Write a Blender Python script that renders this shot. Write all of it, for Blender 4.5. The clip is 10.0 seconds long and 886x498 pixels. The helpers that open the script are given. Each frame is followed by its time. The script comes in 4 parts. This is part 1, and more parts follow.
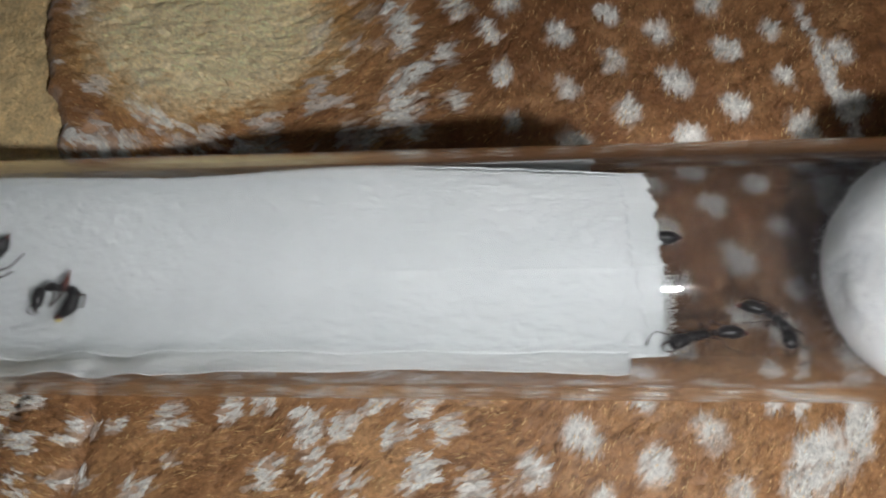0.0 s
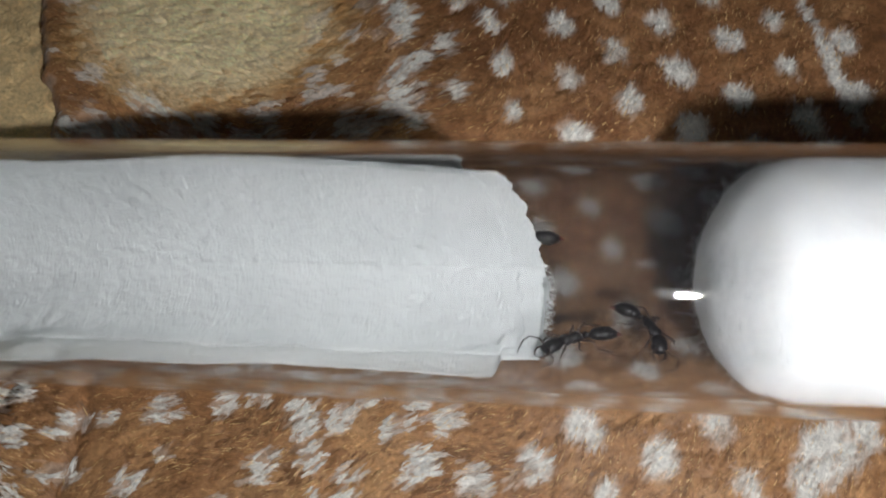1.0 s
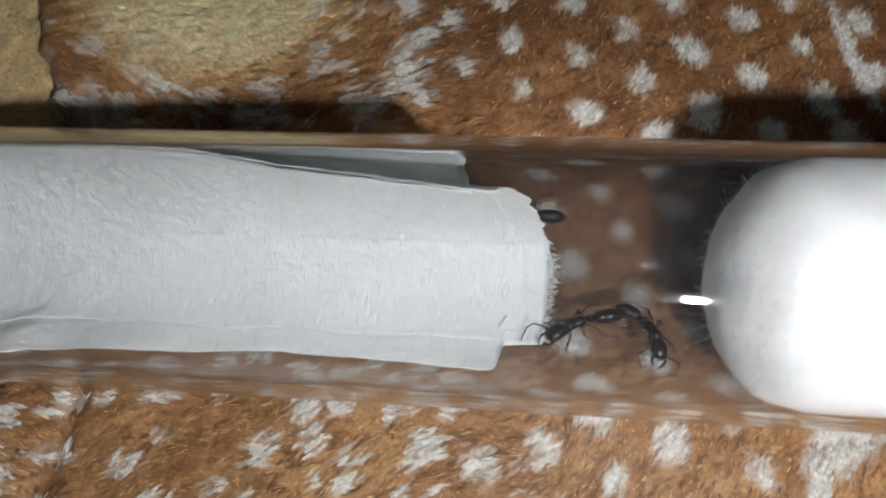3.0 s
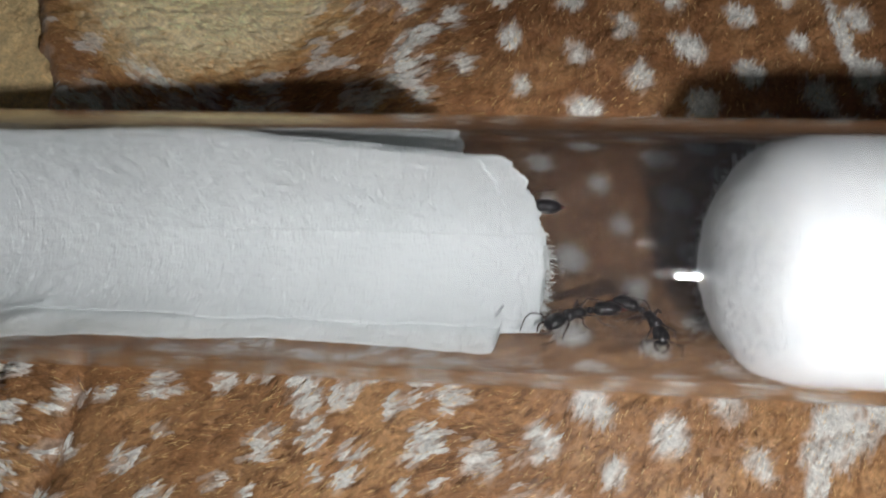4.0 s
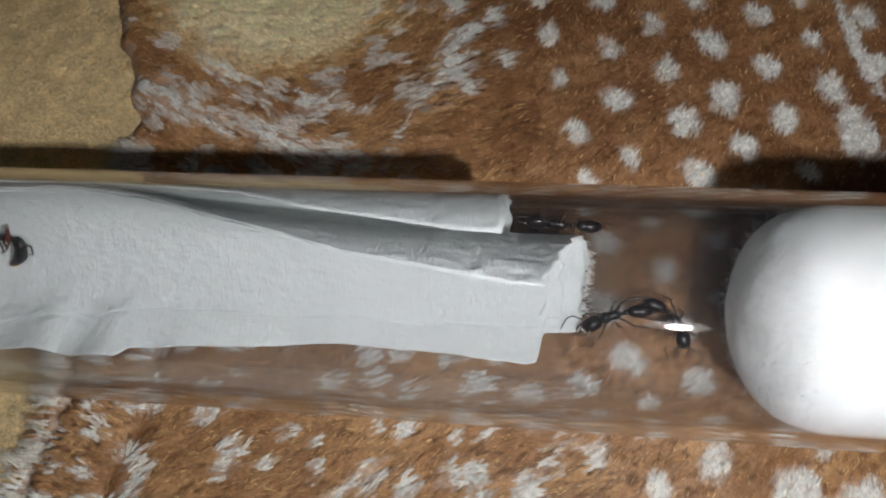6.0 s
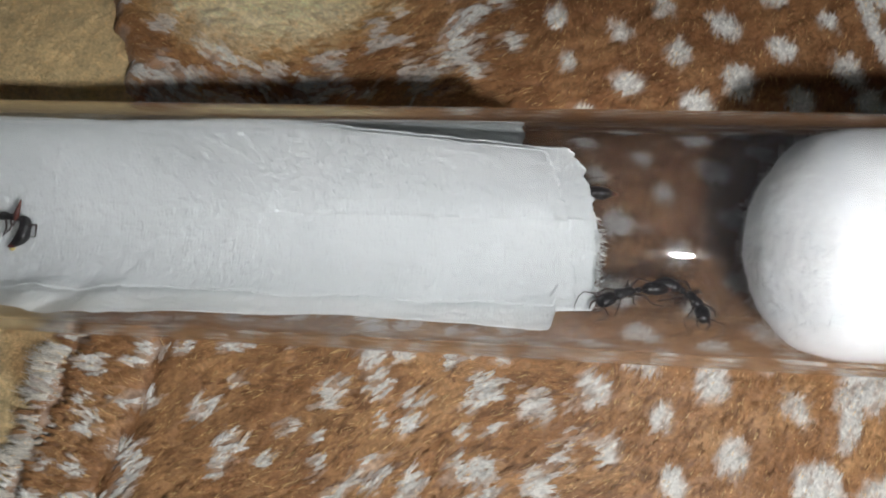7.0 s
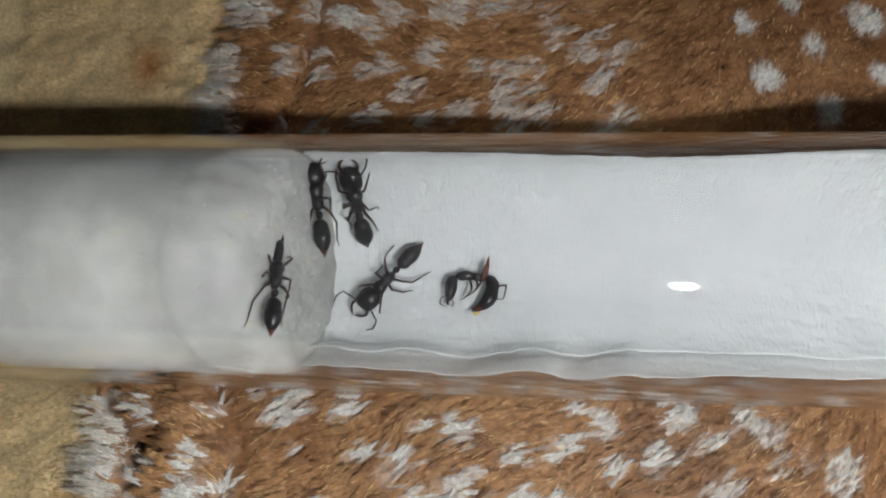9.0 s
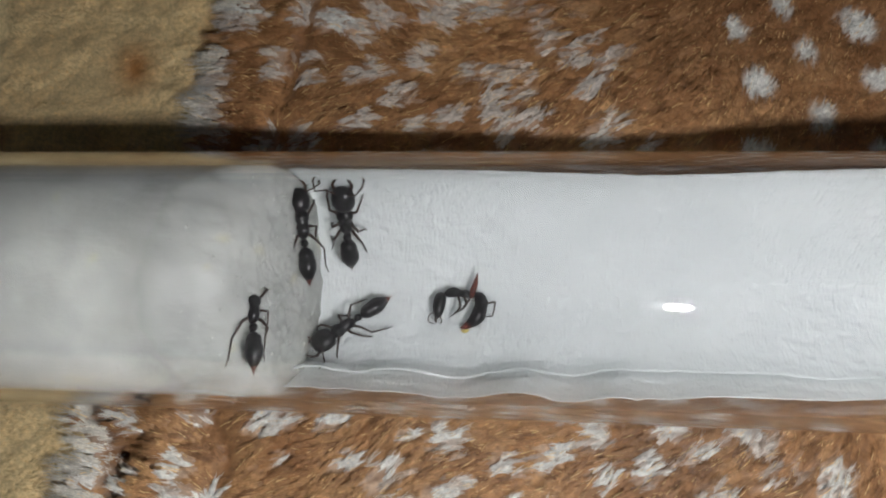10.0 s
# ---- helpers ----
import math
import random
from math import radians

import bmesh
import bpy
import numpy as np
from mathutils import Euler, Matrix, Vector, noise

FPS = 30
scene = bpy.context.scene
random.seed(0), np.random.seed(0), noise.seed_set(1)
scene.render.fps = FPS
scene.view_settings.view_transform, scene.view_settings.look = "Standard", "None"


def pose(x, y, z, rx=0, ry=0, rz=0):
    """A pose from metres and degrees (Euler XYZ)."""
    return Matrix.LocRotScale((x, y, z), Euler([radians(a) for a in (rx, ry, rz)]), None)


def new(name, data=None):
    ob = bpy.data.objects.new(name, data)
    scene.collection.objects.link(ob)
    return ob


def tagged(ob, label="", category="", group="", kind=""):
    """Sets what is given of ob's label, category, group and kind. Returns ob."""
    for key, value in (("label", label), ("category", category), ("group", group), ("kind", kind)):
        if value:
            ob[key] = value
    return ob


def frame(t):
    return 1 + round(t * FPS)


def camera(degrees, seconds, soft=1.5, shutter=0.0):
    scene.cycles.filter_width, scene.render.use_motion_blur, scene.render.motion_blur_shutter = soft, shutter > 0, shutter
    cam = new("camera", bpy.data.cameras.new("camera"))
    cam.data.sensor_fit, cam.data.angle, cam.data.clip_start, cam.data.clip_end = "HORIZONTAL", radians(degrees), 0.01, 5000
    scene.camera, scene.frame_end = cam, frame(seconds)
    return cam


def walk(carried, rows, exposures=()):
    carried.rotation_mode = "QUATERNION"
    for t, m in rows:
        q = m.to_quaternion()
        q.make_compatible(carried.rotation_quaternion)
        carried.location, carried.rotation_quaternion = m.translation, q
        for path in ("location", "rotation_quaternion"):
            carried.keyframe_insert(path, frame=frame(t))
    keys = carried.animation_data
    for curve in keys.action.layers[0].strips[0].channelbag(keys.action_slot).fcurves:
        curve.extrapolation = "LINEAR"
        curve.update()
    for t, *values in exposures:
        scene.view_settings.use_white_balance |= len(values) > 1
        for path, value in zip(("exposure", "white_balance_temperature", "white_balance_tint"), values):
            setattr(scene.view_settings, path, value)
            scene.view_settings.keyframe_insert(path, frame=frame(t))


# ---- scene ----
MM = 0.001
# seconds; camera place in mm; turn in degrees
PATH = [
    (0.0, 0.00, -0.00, 70.65, 17.87, 0.97, -0.85),
    (0.5, -0.43, -1.53, 68.72, 18.95, 0.53, -0.71),
    (1.0, -0.47, -1.63, 68.86, 18.76, 0.60, -0.83),
    (1.5, -0.08, -1.69, 68.66, 18.52, 0.78, -0.38),
    (2.0, -1.12, -2.58, 67.20, 18.49, 0.33, 0.08),
    (2.5, -1.40, -2.96, 66.89, 18.69, 0.21, -0.12),
    (2.7, -1.29, -2.75, 66.62, 18.66, 0.24, -0.22),
    (4.0, -1.56, -3.32, 66.78, 18.70, 0.06, -0.49),
    (4.5, -1.32, -3.86, 66.64, 18.73, 0.21, -0.09),
    (5.0, -1.84, -4.27, 66.04, 18.86, 0.02, -0.05),
    (5.5, -2.86, -5.86, 70.27, 18.34, 0.62, -0.22),
    (5.7, -4.79, -7.86, 73.81, 18.62, 0.55, -0.42),
    (6.8, -6.70, -8.20, 71.28, 18.63, 0.39, -0.24),
    (7.0, -6.57, -8.27, 70.63, 18.64, 0.41, -0.46),
    (7.5, -7.18, -9.14, 70.51, 18.82, -0.08, -0.46),
    (7.7, -9.86, -11.35, 68.96, 18.87, 0.02, 0.16),
    (7.8, -11.78, -13.42, 69.06, 18.96, 0.08, 0.12),
    (7.9, -14.94, -17.92, 68.46, 18.84, 0.23, 0.85),
    (8.0, -16.95, -19.38, 68.26, 18.76, 0.37, 0.95),
    (8.2, -20.42, -20.48, 65.21, 18.64, 0.53, 0.88),
    (8.5, -20.15, -21.27, 63.37, 18.66, 0.61, 1.20),
    (9.0, -19.13, -20.33, 64.09, 18.20, 0.57, 0.95),
    (9.5, -18.97, -20.14, 63.73, 18.36, 0.27, 0.95),
    (10.0, -18.85, -19.66, 63.53, 18.29, 0.04, 0.90),
]
TUBE = [
    (0.0, -28.40, 18.25, -2.20, -0.5),
    (0.2, -35.04, 18.97, -2.79, 0.4),
    (0.4, -37.80, 21.88, -3.68, -7.1),
    (0.5, -38.21, 22.77, -3.87, -10.5),
    (0.6, -38.21, 22.83, -3.80, -12.0),
    (0.8, -38.97, 22.71, -3.85, -6.0),
    (1.0, -39.12, 18.77, -4.27, 1.0),
    (1.2, -39.12, 15.86, -4.02, 18.3),
    (1.3, -39.12, 15.13, -3.93, 22.5),
    (1.4, -39.12, 14.14, -3.93, 28.1),
    (1.5, -39.61, 13.20, -4.00, 28.3),
    (1.7, -39.61, 10.33, -4.03, 50.0),
    (1.9, -39.61, 8.66, -4.32, 59.6),
    (2.0, -40.08, 8.24, -4.46, 57.8),
    (2.2, -40.08, 9.07, -4.43, 57.2),
    (2.4, -40.08, 11.98, -4.53, 40.5),
    (2.5, -39.80, 12.68, -4.79, 35.1),
    (2.6, -39.80, 13.42, -4.66, 32.3),
    (2.7, -39.80, 14.45, -4.64, 26.4),
    (3.8, -39.69, 21.52, -3.99, -2.3),
    (4.0, -39.93, 18.13, -4.35, 8.9),
    (4.2, -39.93, 14.55, -4.38, 25.8),
    (4.4, -39.93, 11.59, -4.75, 42.8),
    (4.5, -40.55, 10.86, -5.14, 39.7),
    (4.6, -40.55, 9.52, -4.92, 46.0),
    (4.8, -40.55, 8.96, -5.72, 50.0),
    (5.0, -40.74, 9.04, -5.71, 48.0),
    (5.2, -40.74, 9.01, -5.41, 47.5),
    (5.5, -40.68, 10.41, -6.00, 42.8),
    (5.7, -40.68, 10.60, -5.24, 43.0),
    (6.8, -40.57, 14.51, -4.34, 15.6),
    (7.0, -40.13, 16.05, -4.81, 10.4),
    (7.2, -39.89, 16.21, -4.79, 10.0),
    (7.5, -39.30, 15.99, -4.41, 7.2),
    (7.6, -36.63, 14.45, -4.13, 7.0),
    (7.7, -34.47, 13.39, -3.97, 6.0),
    (7.8, -30.41, 12.04, -4.08, 5.5),
    (7.9, -22.91, 8.47, -4.11, 4.5),
    (8.0, -15.55, 5.53, -3.00, 3.0),
    (8.1, -10.26, 0.67, -2.37, 0.0),
    (8.2, -8.99, -1.20, -2.13, -1.5),
    (8.5, -8.00, -2.18, -1.90, 0.1),
    (9.0, -8.06, -3.18, -1.86, 0.1),
    (9.5, -8.14, -3.52, -1.68, 0.5),
    (10.0, -8.17, -4.16, -1.74, 1.0),
]
PITCH, AXIS_Z = 5.56, 8.30


cam = camera(60, 10.0, soft=1.95, shutter=0.3)


def camera_pose(row):
    return pose(row[1] * MM, row[2] * MM, row[3] * MM, row[4], row[5], row[6])


walk(cam, [(row[0], camera_pose(row)) for row in PATH], exposures=[(0.0, 0.0), (0.5, -0.1), (1.0, -0.04), (1.5, 0.0), (2.0, 0.0), (2.6, 0.03), (4.0, -0.03), (4.5, -0.04), (5.5, 0.06), (7.0, 0.15), (7.6, 0.15), (8.0, -0.05), (8.4, -0.26), (10.0, -0.28)])

# ---- light: a dark room; the phone's torch is the lamp (built below with the things) ----
TORCH = (18.5 * MM, -14.2 * MM, 0.0)   # from the lens, in the camera's own axes
TORCH_RADIANCE = 1310.0
world = bpy.data.worlds.new("dim_room")
scene.world = world
world.use_nodes = True
world.node_tree.nodes["Background"].inputs[0].default_value = (1.0, 0.93, 0.84, 1)
world.node_tree.nodes["Background"].inputs[1].default_value = 0.0008


# ---- small tools ----
def smooth(a, b, x):
    t = np.clip((np.asarray(x, float) - a) / (b - a), 0, 1)
    return t * t * (3 - 2 * t)


def hash2(i, j, seed):
    v = np.sin(i * 127.1 + j * 311.7 + seed * 74.7) * 43758.5453
    return v - np.floor(v)


def value_noise(x, y, seed=0):
    x, y = np.asarray(x, float), np.asarray(y, float)
    i, j = np.floor(x), np.floor(y)
    u, v = x - i, y - j
    u, v = u * u * (3 - 2 * u), v * v * (3 - 2 * v)
    a = hash2(i, j, seed) * (1 - u) + hash2(i + 1, j, seed) * u
    b = hash2(i, j + 1, seed) * (1 - u) + hash2(i + 1, j + 1, seed) * u
    return a * (1 - v) + b * v


def fbm(x, y, seed=0, octaves=3):
    total, gain = 0.0, 0.5
    for k in range(octaves):
        total = total + gain * value_noise(x * 2 ** k, y * 2 ** k, seed + 13 * k)
        gain *= 0.5
    return total / (1 - 0.5 ** octaves)


def monotone(xs, ys, x):
    """A smooth curve through points that never overshoots."""
    h, d = np.diff(xs), np.diff(ys) / np.diff(xs)
    m = np.zeros(len(xs))
    m[1:-1] = np.where(d[:-1] * d[1:] > 0, 2 * d[:-1] * d[1:] / (d[:-1] + d[1:] + 1e-12), 0)
    m[0], m[-1] = d[0], d[-1]
    i = int(np.clip(np.searchsorted(xs, x) - 1, 0, len(h) - 1))
    t = (x - xs[i]) / h[i]
    return ((2 * t ** 3 - 3 * t ** 2 + 1) * ys[i] + (t ** 3 - 2 * t ** 2 + t) * h[i] * m[i] + (3 * t ** 2 - 2 * t ** 3) * ys[i + 1] + (t ** 3 - t ** 2) * h[i] * m[i + 1])


def mesh_from(name, verts, faces, smooth_shade=True):
    me = bpy.data.meshes.new(name)
    me.from_pydata([tuple(v) for v in verts], [], [tuple(f) for f in faces])
    me.update()
    if smooth_shade:
        me.polygons.foreach_set("use_smooth", np.ones(len(me.polygons), bool))
    return me


def part(name, me, material, parent, label="", at=None):
    """Link a mesh (or a bmesh) as one object under a thing or a part."""
    if isinstance(me, bmesh.types.BMesh):
        data = bpy.data.meshes.new(name)
        for f in me.faces:
            f.smooth = True
        me.to_mesh(data)
        me.free()
        me = data
    if material and not me.materials:
        me.materials.append(material)
    ob = new(name, me)
    ob.parent = parent
    if at is not None:
        ob.matrix_basis = at
    if label:
        ob["label"] = label
    return ob


def grid_faces(n, m, closed=False):
    """Quads of an n x m grid of points, rows of m; closed: each row is a ring."""
    out = []
    for i in range(n - 1):
        for j in range(m if closed else m - 1):
            k = (j + 1) % m
            out.append((i * m + j, i * m + k, (i + 1) * m + k, (i + 1) * m + j))
    return out


# ---- materials ----
def material(name, color=(0.8, 0.8, 0.8), rough=0.5, **extra):
    mat = bpy.data.materials.new(name)
    mat.use_nodes = True
    bsdf = mat.node_tree.nodes["Principled BSDF"]
    bsdf.inputs["Base Color"].default_value = (*color, 1)
    bsdf.inputs["Roughness"].default_value = rough
    for key, value in extra.items():
        bsdf.inputs[key.replace("_", " ")].default_value = value
    return mat, mat.node_tree.nodes, mat.node_tree.links, bsdf


def noise_node(nodes, links, scale, detail=4.0, stretch=(1, 1, 1), rough=0.55):
    coord, mapping, tex = nodes.new("ShaderNodeTexCoord"), nodes.new("ShaderNodeMapping"), nodes.new("ShaderNodeTexNoise")
    mapping.inputs["Scale"].default_value = stretch
    tex.inputs["Scale"].default_value, tex.inputs["Detail"].default_value = scale, detail
    tex.inputs["Roughness"].default_value = rough
    links.new(coord.outputs["Object"], mapping.inputs["Vector"])
    links.new(mapping.outputs["Vector"], tex.inputs["Vector"])
    return tex


def ramp_node(nodes, links, source, stops):
    ramp = nodes.new("ShaderNodeValToRGB")
    links.new(source, ramp.inputs["Fac"])
    for k, (at, color) in enumerate(stops):
        e = ramp.color_ramp.elements[k] if k < 2 else ramp.color_ramp.elements.new(at)
        e.position, e.color = at, (*color, 1)
    return ramp


def bump_node(nodes, links, bsdf, sources, distance):
    normal = None
    for source, strength in sources:
        bump = nodes.new("ShaderNodeBump")
        bump.inputs["Strength"].default_value, bump.inputs["Distance"].default_value = strength, distance
        links.new(source, bump.inputs["Height"])
        if normal:
            links.new(normal, bump.inputs["Normal"])
        normal = bump.outputs["Normal"]
    links.new(normal, bsdf.inputs["Normal"])


def glass_material(name, color, shade_tint=""):
    """Clear glass; a mesh attribute, if named, tints it in place of light lost in the tube."""
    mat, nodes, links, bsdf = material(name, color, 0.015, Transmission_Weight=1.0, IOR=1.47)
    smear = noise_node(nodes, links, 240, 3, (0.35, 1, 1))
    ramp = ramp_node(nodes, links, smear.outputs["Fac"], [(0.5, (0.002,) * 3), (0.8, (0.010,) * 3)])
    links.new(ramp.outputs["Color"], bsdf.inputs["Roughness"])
    if shade_tint:
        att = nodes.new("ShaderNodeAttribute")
        att.attribute_name = shade_tint
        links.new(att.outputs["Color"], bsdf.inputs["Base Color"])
        # a small grey diffuse share lays a haze over the tinted glass
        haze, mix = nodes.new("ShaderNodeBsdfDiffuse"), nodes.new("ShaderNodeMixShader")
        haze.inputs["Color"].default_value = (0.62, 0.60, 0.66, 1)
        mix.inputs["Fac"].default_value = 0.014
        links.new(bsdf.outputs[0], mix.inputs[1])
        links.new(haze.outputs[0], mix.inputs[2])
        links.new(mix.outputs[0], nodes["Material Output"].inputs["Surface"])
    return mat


def tissue_material():
    mat, nodes, links, bsdf = material("white_tissue_paper", (0.8, 0.82, 0.82), 0.85, Subsurface_Weight=0.0)
    fine = noise_node(nodes, links, 2600, 3, (1.6, 0.5, 0.5))
    soft = noise_node(nodes, links, 260, 4)
    emboss = noise_node(nodes, links, 820, 1.5, (0.75, 1.2, 1.2))
    ramp = ramp_node(nodes, links, soft.outputs["Fac"], [(0.3, (0.76, 0.79, 0.78)), (0.7, (0.825, 0.85, 0.838))])
    links.new(ramp.outputs["Color"], bsdf.inputs["Base Color"])
    bump_node(nodes, links, bsdf, [(soft.outputs["Fac"], 0.3), (emboss.outputs["Fac"], 0.56), (fine.outputs["Fac"], 0.38)], 0.0005)
    return mat


def cotton_material(name, color, rough, coat, painted_light=""):
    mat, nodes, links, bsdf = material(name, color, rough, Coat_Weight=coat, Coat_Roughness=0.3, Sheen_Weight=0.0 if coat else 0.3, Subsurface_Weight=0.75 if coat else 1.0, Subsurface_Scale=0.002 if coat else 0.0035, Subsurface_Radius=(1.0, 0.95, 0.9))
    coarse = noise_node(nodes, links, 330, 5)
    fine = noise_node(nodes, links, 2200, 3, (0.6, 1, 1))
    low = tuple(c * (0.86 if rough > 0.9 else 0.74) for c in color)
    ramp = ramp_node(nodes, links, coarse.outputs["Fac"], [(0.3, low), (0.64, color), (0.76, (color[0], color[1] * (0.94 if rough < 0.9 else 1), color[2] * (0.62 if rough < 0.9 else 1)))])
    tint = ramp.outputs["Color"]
    if painted_light:   # multiplies in brightness painted to even out the torch's light
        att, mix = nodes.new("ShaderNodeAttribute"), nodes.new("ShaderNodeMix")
        att.attribute_name = painted_light
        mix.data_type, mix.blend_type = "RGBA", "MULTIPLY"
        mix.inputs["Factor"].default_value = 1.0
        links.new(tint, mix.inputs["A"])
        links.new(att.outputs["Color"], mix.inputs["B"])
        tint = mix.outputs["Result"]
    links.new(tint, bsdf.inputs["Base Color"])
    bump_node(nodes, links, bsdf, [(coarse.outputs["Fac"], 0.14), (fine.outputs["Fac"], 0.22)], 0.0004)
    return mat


def fleece_material(name, rough=0.6):
    mat, nodes, links, bsdf = material(name, (0.3, 0.15, 0.06), rough, Sheen_Weight=0.15, Sheen_Roughness=0.4)
    col = nodes.new("ShaderNodeAttribute")
    col.attribute_name = "print"
    grain = noise_node(nodes, links, 2400, 3)
    ramp = ramp_node(nodes, links, grain.outputs["Fac"], [(0.3, (0.72,) * 3), (0.7, (1.12,) * 3)])
    mix = nodes.new("ShaderNodeMix")
    mix.data_type, mix.blend_type = "RGBA", "MULTIPLY"
    mix.inputs["Factor"].default_value = 1.0
    links.new(col.outputs["Color"], mix.inputs["A"])
    links.new(ramp.outputs["Color"], mix.inputs["B"])
    links.new(mix.outputs["Result"], bsdf.inputs["Base Color"])
    gloss = noise_node(nodes, links, 5200, 1)
    shine = ramp_node(nodes, links, gloss.outputs["Fac"], [(0.55, (rough,) * 3), (0.72, (0.25,) * 3)])
    links.new(shine.outputs["Color"], bsdf.inputs["Roughness"])
    bump_node(nodes, links, bsdf, [(grain.outputs["Fac"], 0.5)], 0.0002)
    return mat


def chitin_material(name, color):
    mat, nodes, links, bsdf = material(name, color, 0.31, Specular_IOR_Level=0.5)
    fine = noise_node(nodes, links, 5200, 3)
    ramp = ramp_node(nodes, links, fine.outputs["Fac"], [(0.35, tuple(c * 0.6 for c in color)), (0.7, tuple(c * 1.5 for c in color))])
    links.new(ramp.outputs["Color"], bsdf.inputs["Base Color"])
    bump_node(nodes, links, bsdf, [(fine.outputs["Fac"], 0.3)], 0.00006)
    return mat


GLASS = glass_material("clear_glass", (0.97, 0.98, 0.98))
TINTED = glass_material("shade_tinted_glass", (0.43, 0.43, 0.443), "wall_shade")   # inner wall; its tint stands in for lost light
TISSUE = tissue_material()
DRY_COTTON = cotton_material("dry_cotton", (0.81, 0.82, 0.81), 0.95, 0.0)
WET_COTTON = cotton_material("wet_cotton", (0.66, 0.665, 0.625), 0.55, 0.1, "painted_light")
FLEECE = fleece_material("printed_fleece")
BLACK_CHITIN = chitin_material("black_chitin", (0.010, 0.0085, 0.0085))
RED_CHITIN = chitin_material("red_brown_chitin", (0.10, 0.022, 0.012))
LEG_CHITIN = chitin_material("dark_brown_leg", (0.045, 0.026, 0.018))
WATER = material("water", (0.6, 0.61, 0.56), 0.08, Coat_Weight=1.0, Coat_Roughness=0.03)[0]
YOLK = material("pale_yellow", (0.75, 0.62, 0.2), 0.35)[0]
TORCH_BODY = material("black_plastic", (0.02, 0.02, 0.02), 0.4)[0]


def glow_material():
    mat = bpy.data.materials.new("torch_glow")
    mat.use_nodes = True
    nodes, links = mat.node_tree.nodes, mat.node_tree.links
    nodes.clear()
    out, em = nodes.new("ShaderNodeOutputMaterial"), nodes.new("ShaderNodeEmission")
    em.inputs["Color"].default_value, em.inputs["Strength"].default_value = (0.975, 0.99, 1.0, 1), TORCH_RADIANCE
    links.new(em.outputs[0], out.inputs[0])
    return mat


GLOW = glow_material()

# ---- the ground: a cream fleece cover and, on it, a printed fleece blanket ----
# centres of the white print spots, in mm
SPOTS_UPPER = [(-0.6, 44.4), (4.0, 46.8), (5.4, 41.7), (11.6, 46.1), (22.3, 46.0), (17.2, 43.0), (12.1, 39.8), (0.2, 38.8), (6.3, 36.2),
               (-4.3, 35.3), (12.6, 33.4), (18.1, 36.8), (23.5, 40.5), (28.9, 44.0), (34.0, 46.3), (34.6, 40.6), (29.4, 37.4), (24.2, 33.6),
               (19.3, 30.6), (7.8, 29.7), (13.3, 26.7), (8.6, 23.9), (25.4, 27.6), (30.2, 30.9), (35.9, 34.6), (20.7, 24.6), (15.0, 21.4),
               (31.7, 24.7), (21.5, 18.2), (10.1, 18.0), (27.2, 21.2), (26.6, 15.0), (15.6, 14.6), (32.2, 18.0), (16.9, 48.6), (28.0, 49.6),
               (6.5, 50.2), (0.4, 50.5), (40.6, 43.6), (41.5, 37.5)]
SPOTS_LOWER = [(16.9, 8.3), (28.4, 8.4), (11.4, 4.7), (22.8, 5.3), (17.5, 2.0), (6.8, 1.7), (20.9, 11.2), (12.6, -0.6), (24.5, -0.2), (9.7, 10.4),
               (18.5, -4.2), (7.6, -4.1), (13.1, -6.8), (26.7, -6.4), (1.3, 0.2), (1.2, -6.7), (12.0, -17.8), (5.2, -14.4), (19.5, -10.5),
               (8.0, -10.8), (18.2, -16.0), (24.5, -13.5), (30.5, 13.2), (36.5, 10.0), (25.2, -19.5), (1.6, -20.0)]
CREAM, WHITE = np.array([0.94, 0.72, 0.39]), np.array([0.86, 0.84, 0.79])
BROWN, DARK, GOLD = np.array([0.425, 0.207, 0.084]), np.array([0.19, 0.074, 0.027]), np.array([0.57, 0.315, 0.14])


def edge_x(y):
    """Where the blanket's edge runs, in mm."""
    y = np.asarray(y, float)
    return -42.6 + 1.6 * np.sin(y * 0.21 + 0.5) - 6.2 * smooth(14, 4, y) + 1.3 * smooth(12, 17, y) * smooth(37, 29, y) + 1.9 * (fbm(y * 0.45, y * 0 + 3.3, 5, 3) - 0.5) - 0.8 * np.exp(-(((y + 12.5) / 1.8) ** 2)) + 0.8 * np.exp(-(((y + 16.4) / 1.8) ** 2)) - 0.6 * np.exp(-(((y + 20.0) / 2.2) ** 2))


def sag(x, y):
    """How the soft ground gives way where the tube lies and slides, in mm."""
    x, y = np.asarray(x, float), np.asarray(y, float)
    depth = np.zeros(np.broadcast(x, y).shape)
    for t, x0, y0, yaw, roll in TUBE[::2] + TUBE[-8:]:
        along = x - x0
        need = np.clip(2.7 - along * 0.0955, 0, 12)
        off = y - y0 - along * math.tan(math.radians(yaw))
        depth = np.maximum(depth, need * np.exp(-((off / 10.5) ** 2)) * smooth(-112, -94, along))
    return -depth


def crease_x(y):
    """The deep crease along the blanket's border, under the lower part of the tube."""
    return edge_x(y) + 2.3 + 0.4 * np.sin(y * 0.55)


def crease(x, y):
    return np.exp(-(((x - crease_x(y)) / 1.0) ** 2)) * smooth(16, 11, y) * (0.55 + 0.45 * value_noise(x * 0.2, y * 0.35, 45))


def parting_x(y):
    """Where the pile parts beside the border: to one side it lies outwards, to the other inwards."""
    return edge_x(y) + 8.0 + 3.0 * smooth(14, 4, y) + 0.8 * np.sin(y * 0.33)


LIES = (-0.5, 1.15, -0.15, 0.36)   # the ways in which the pile lies


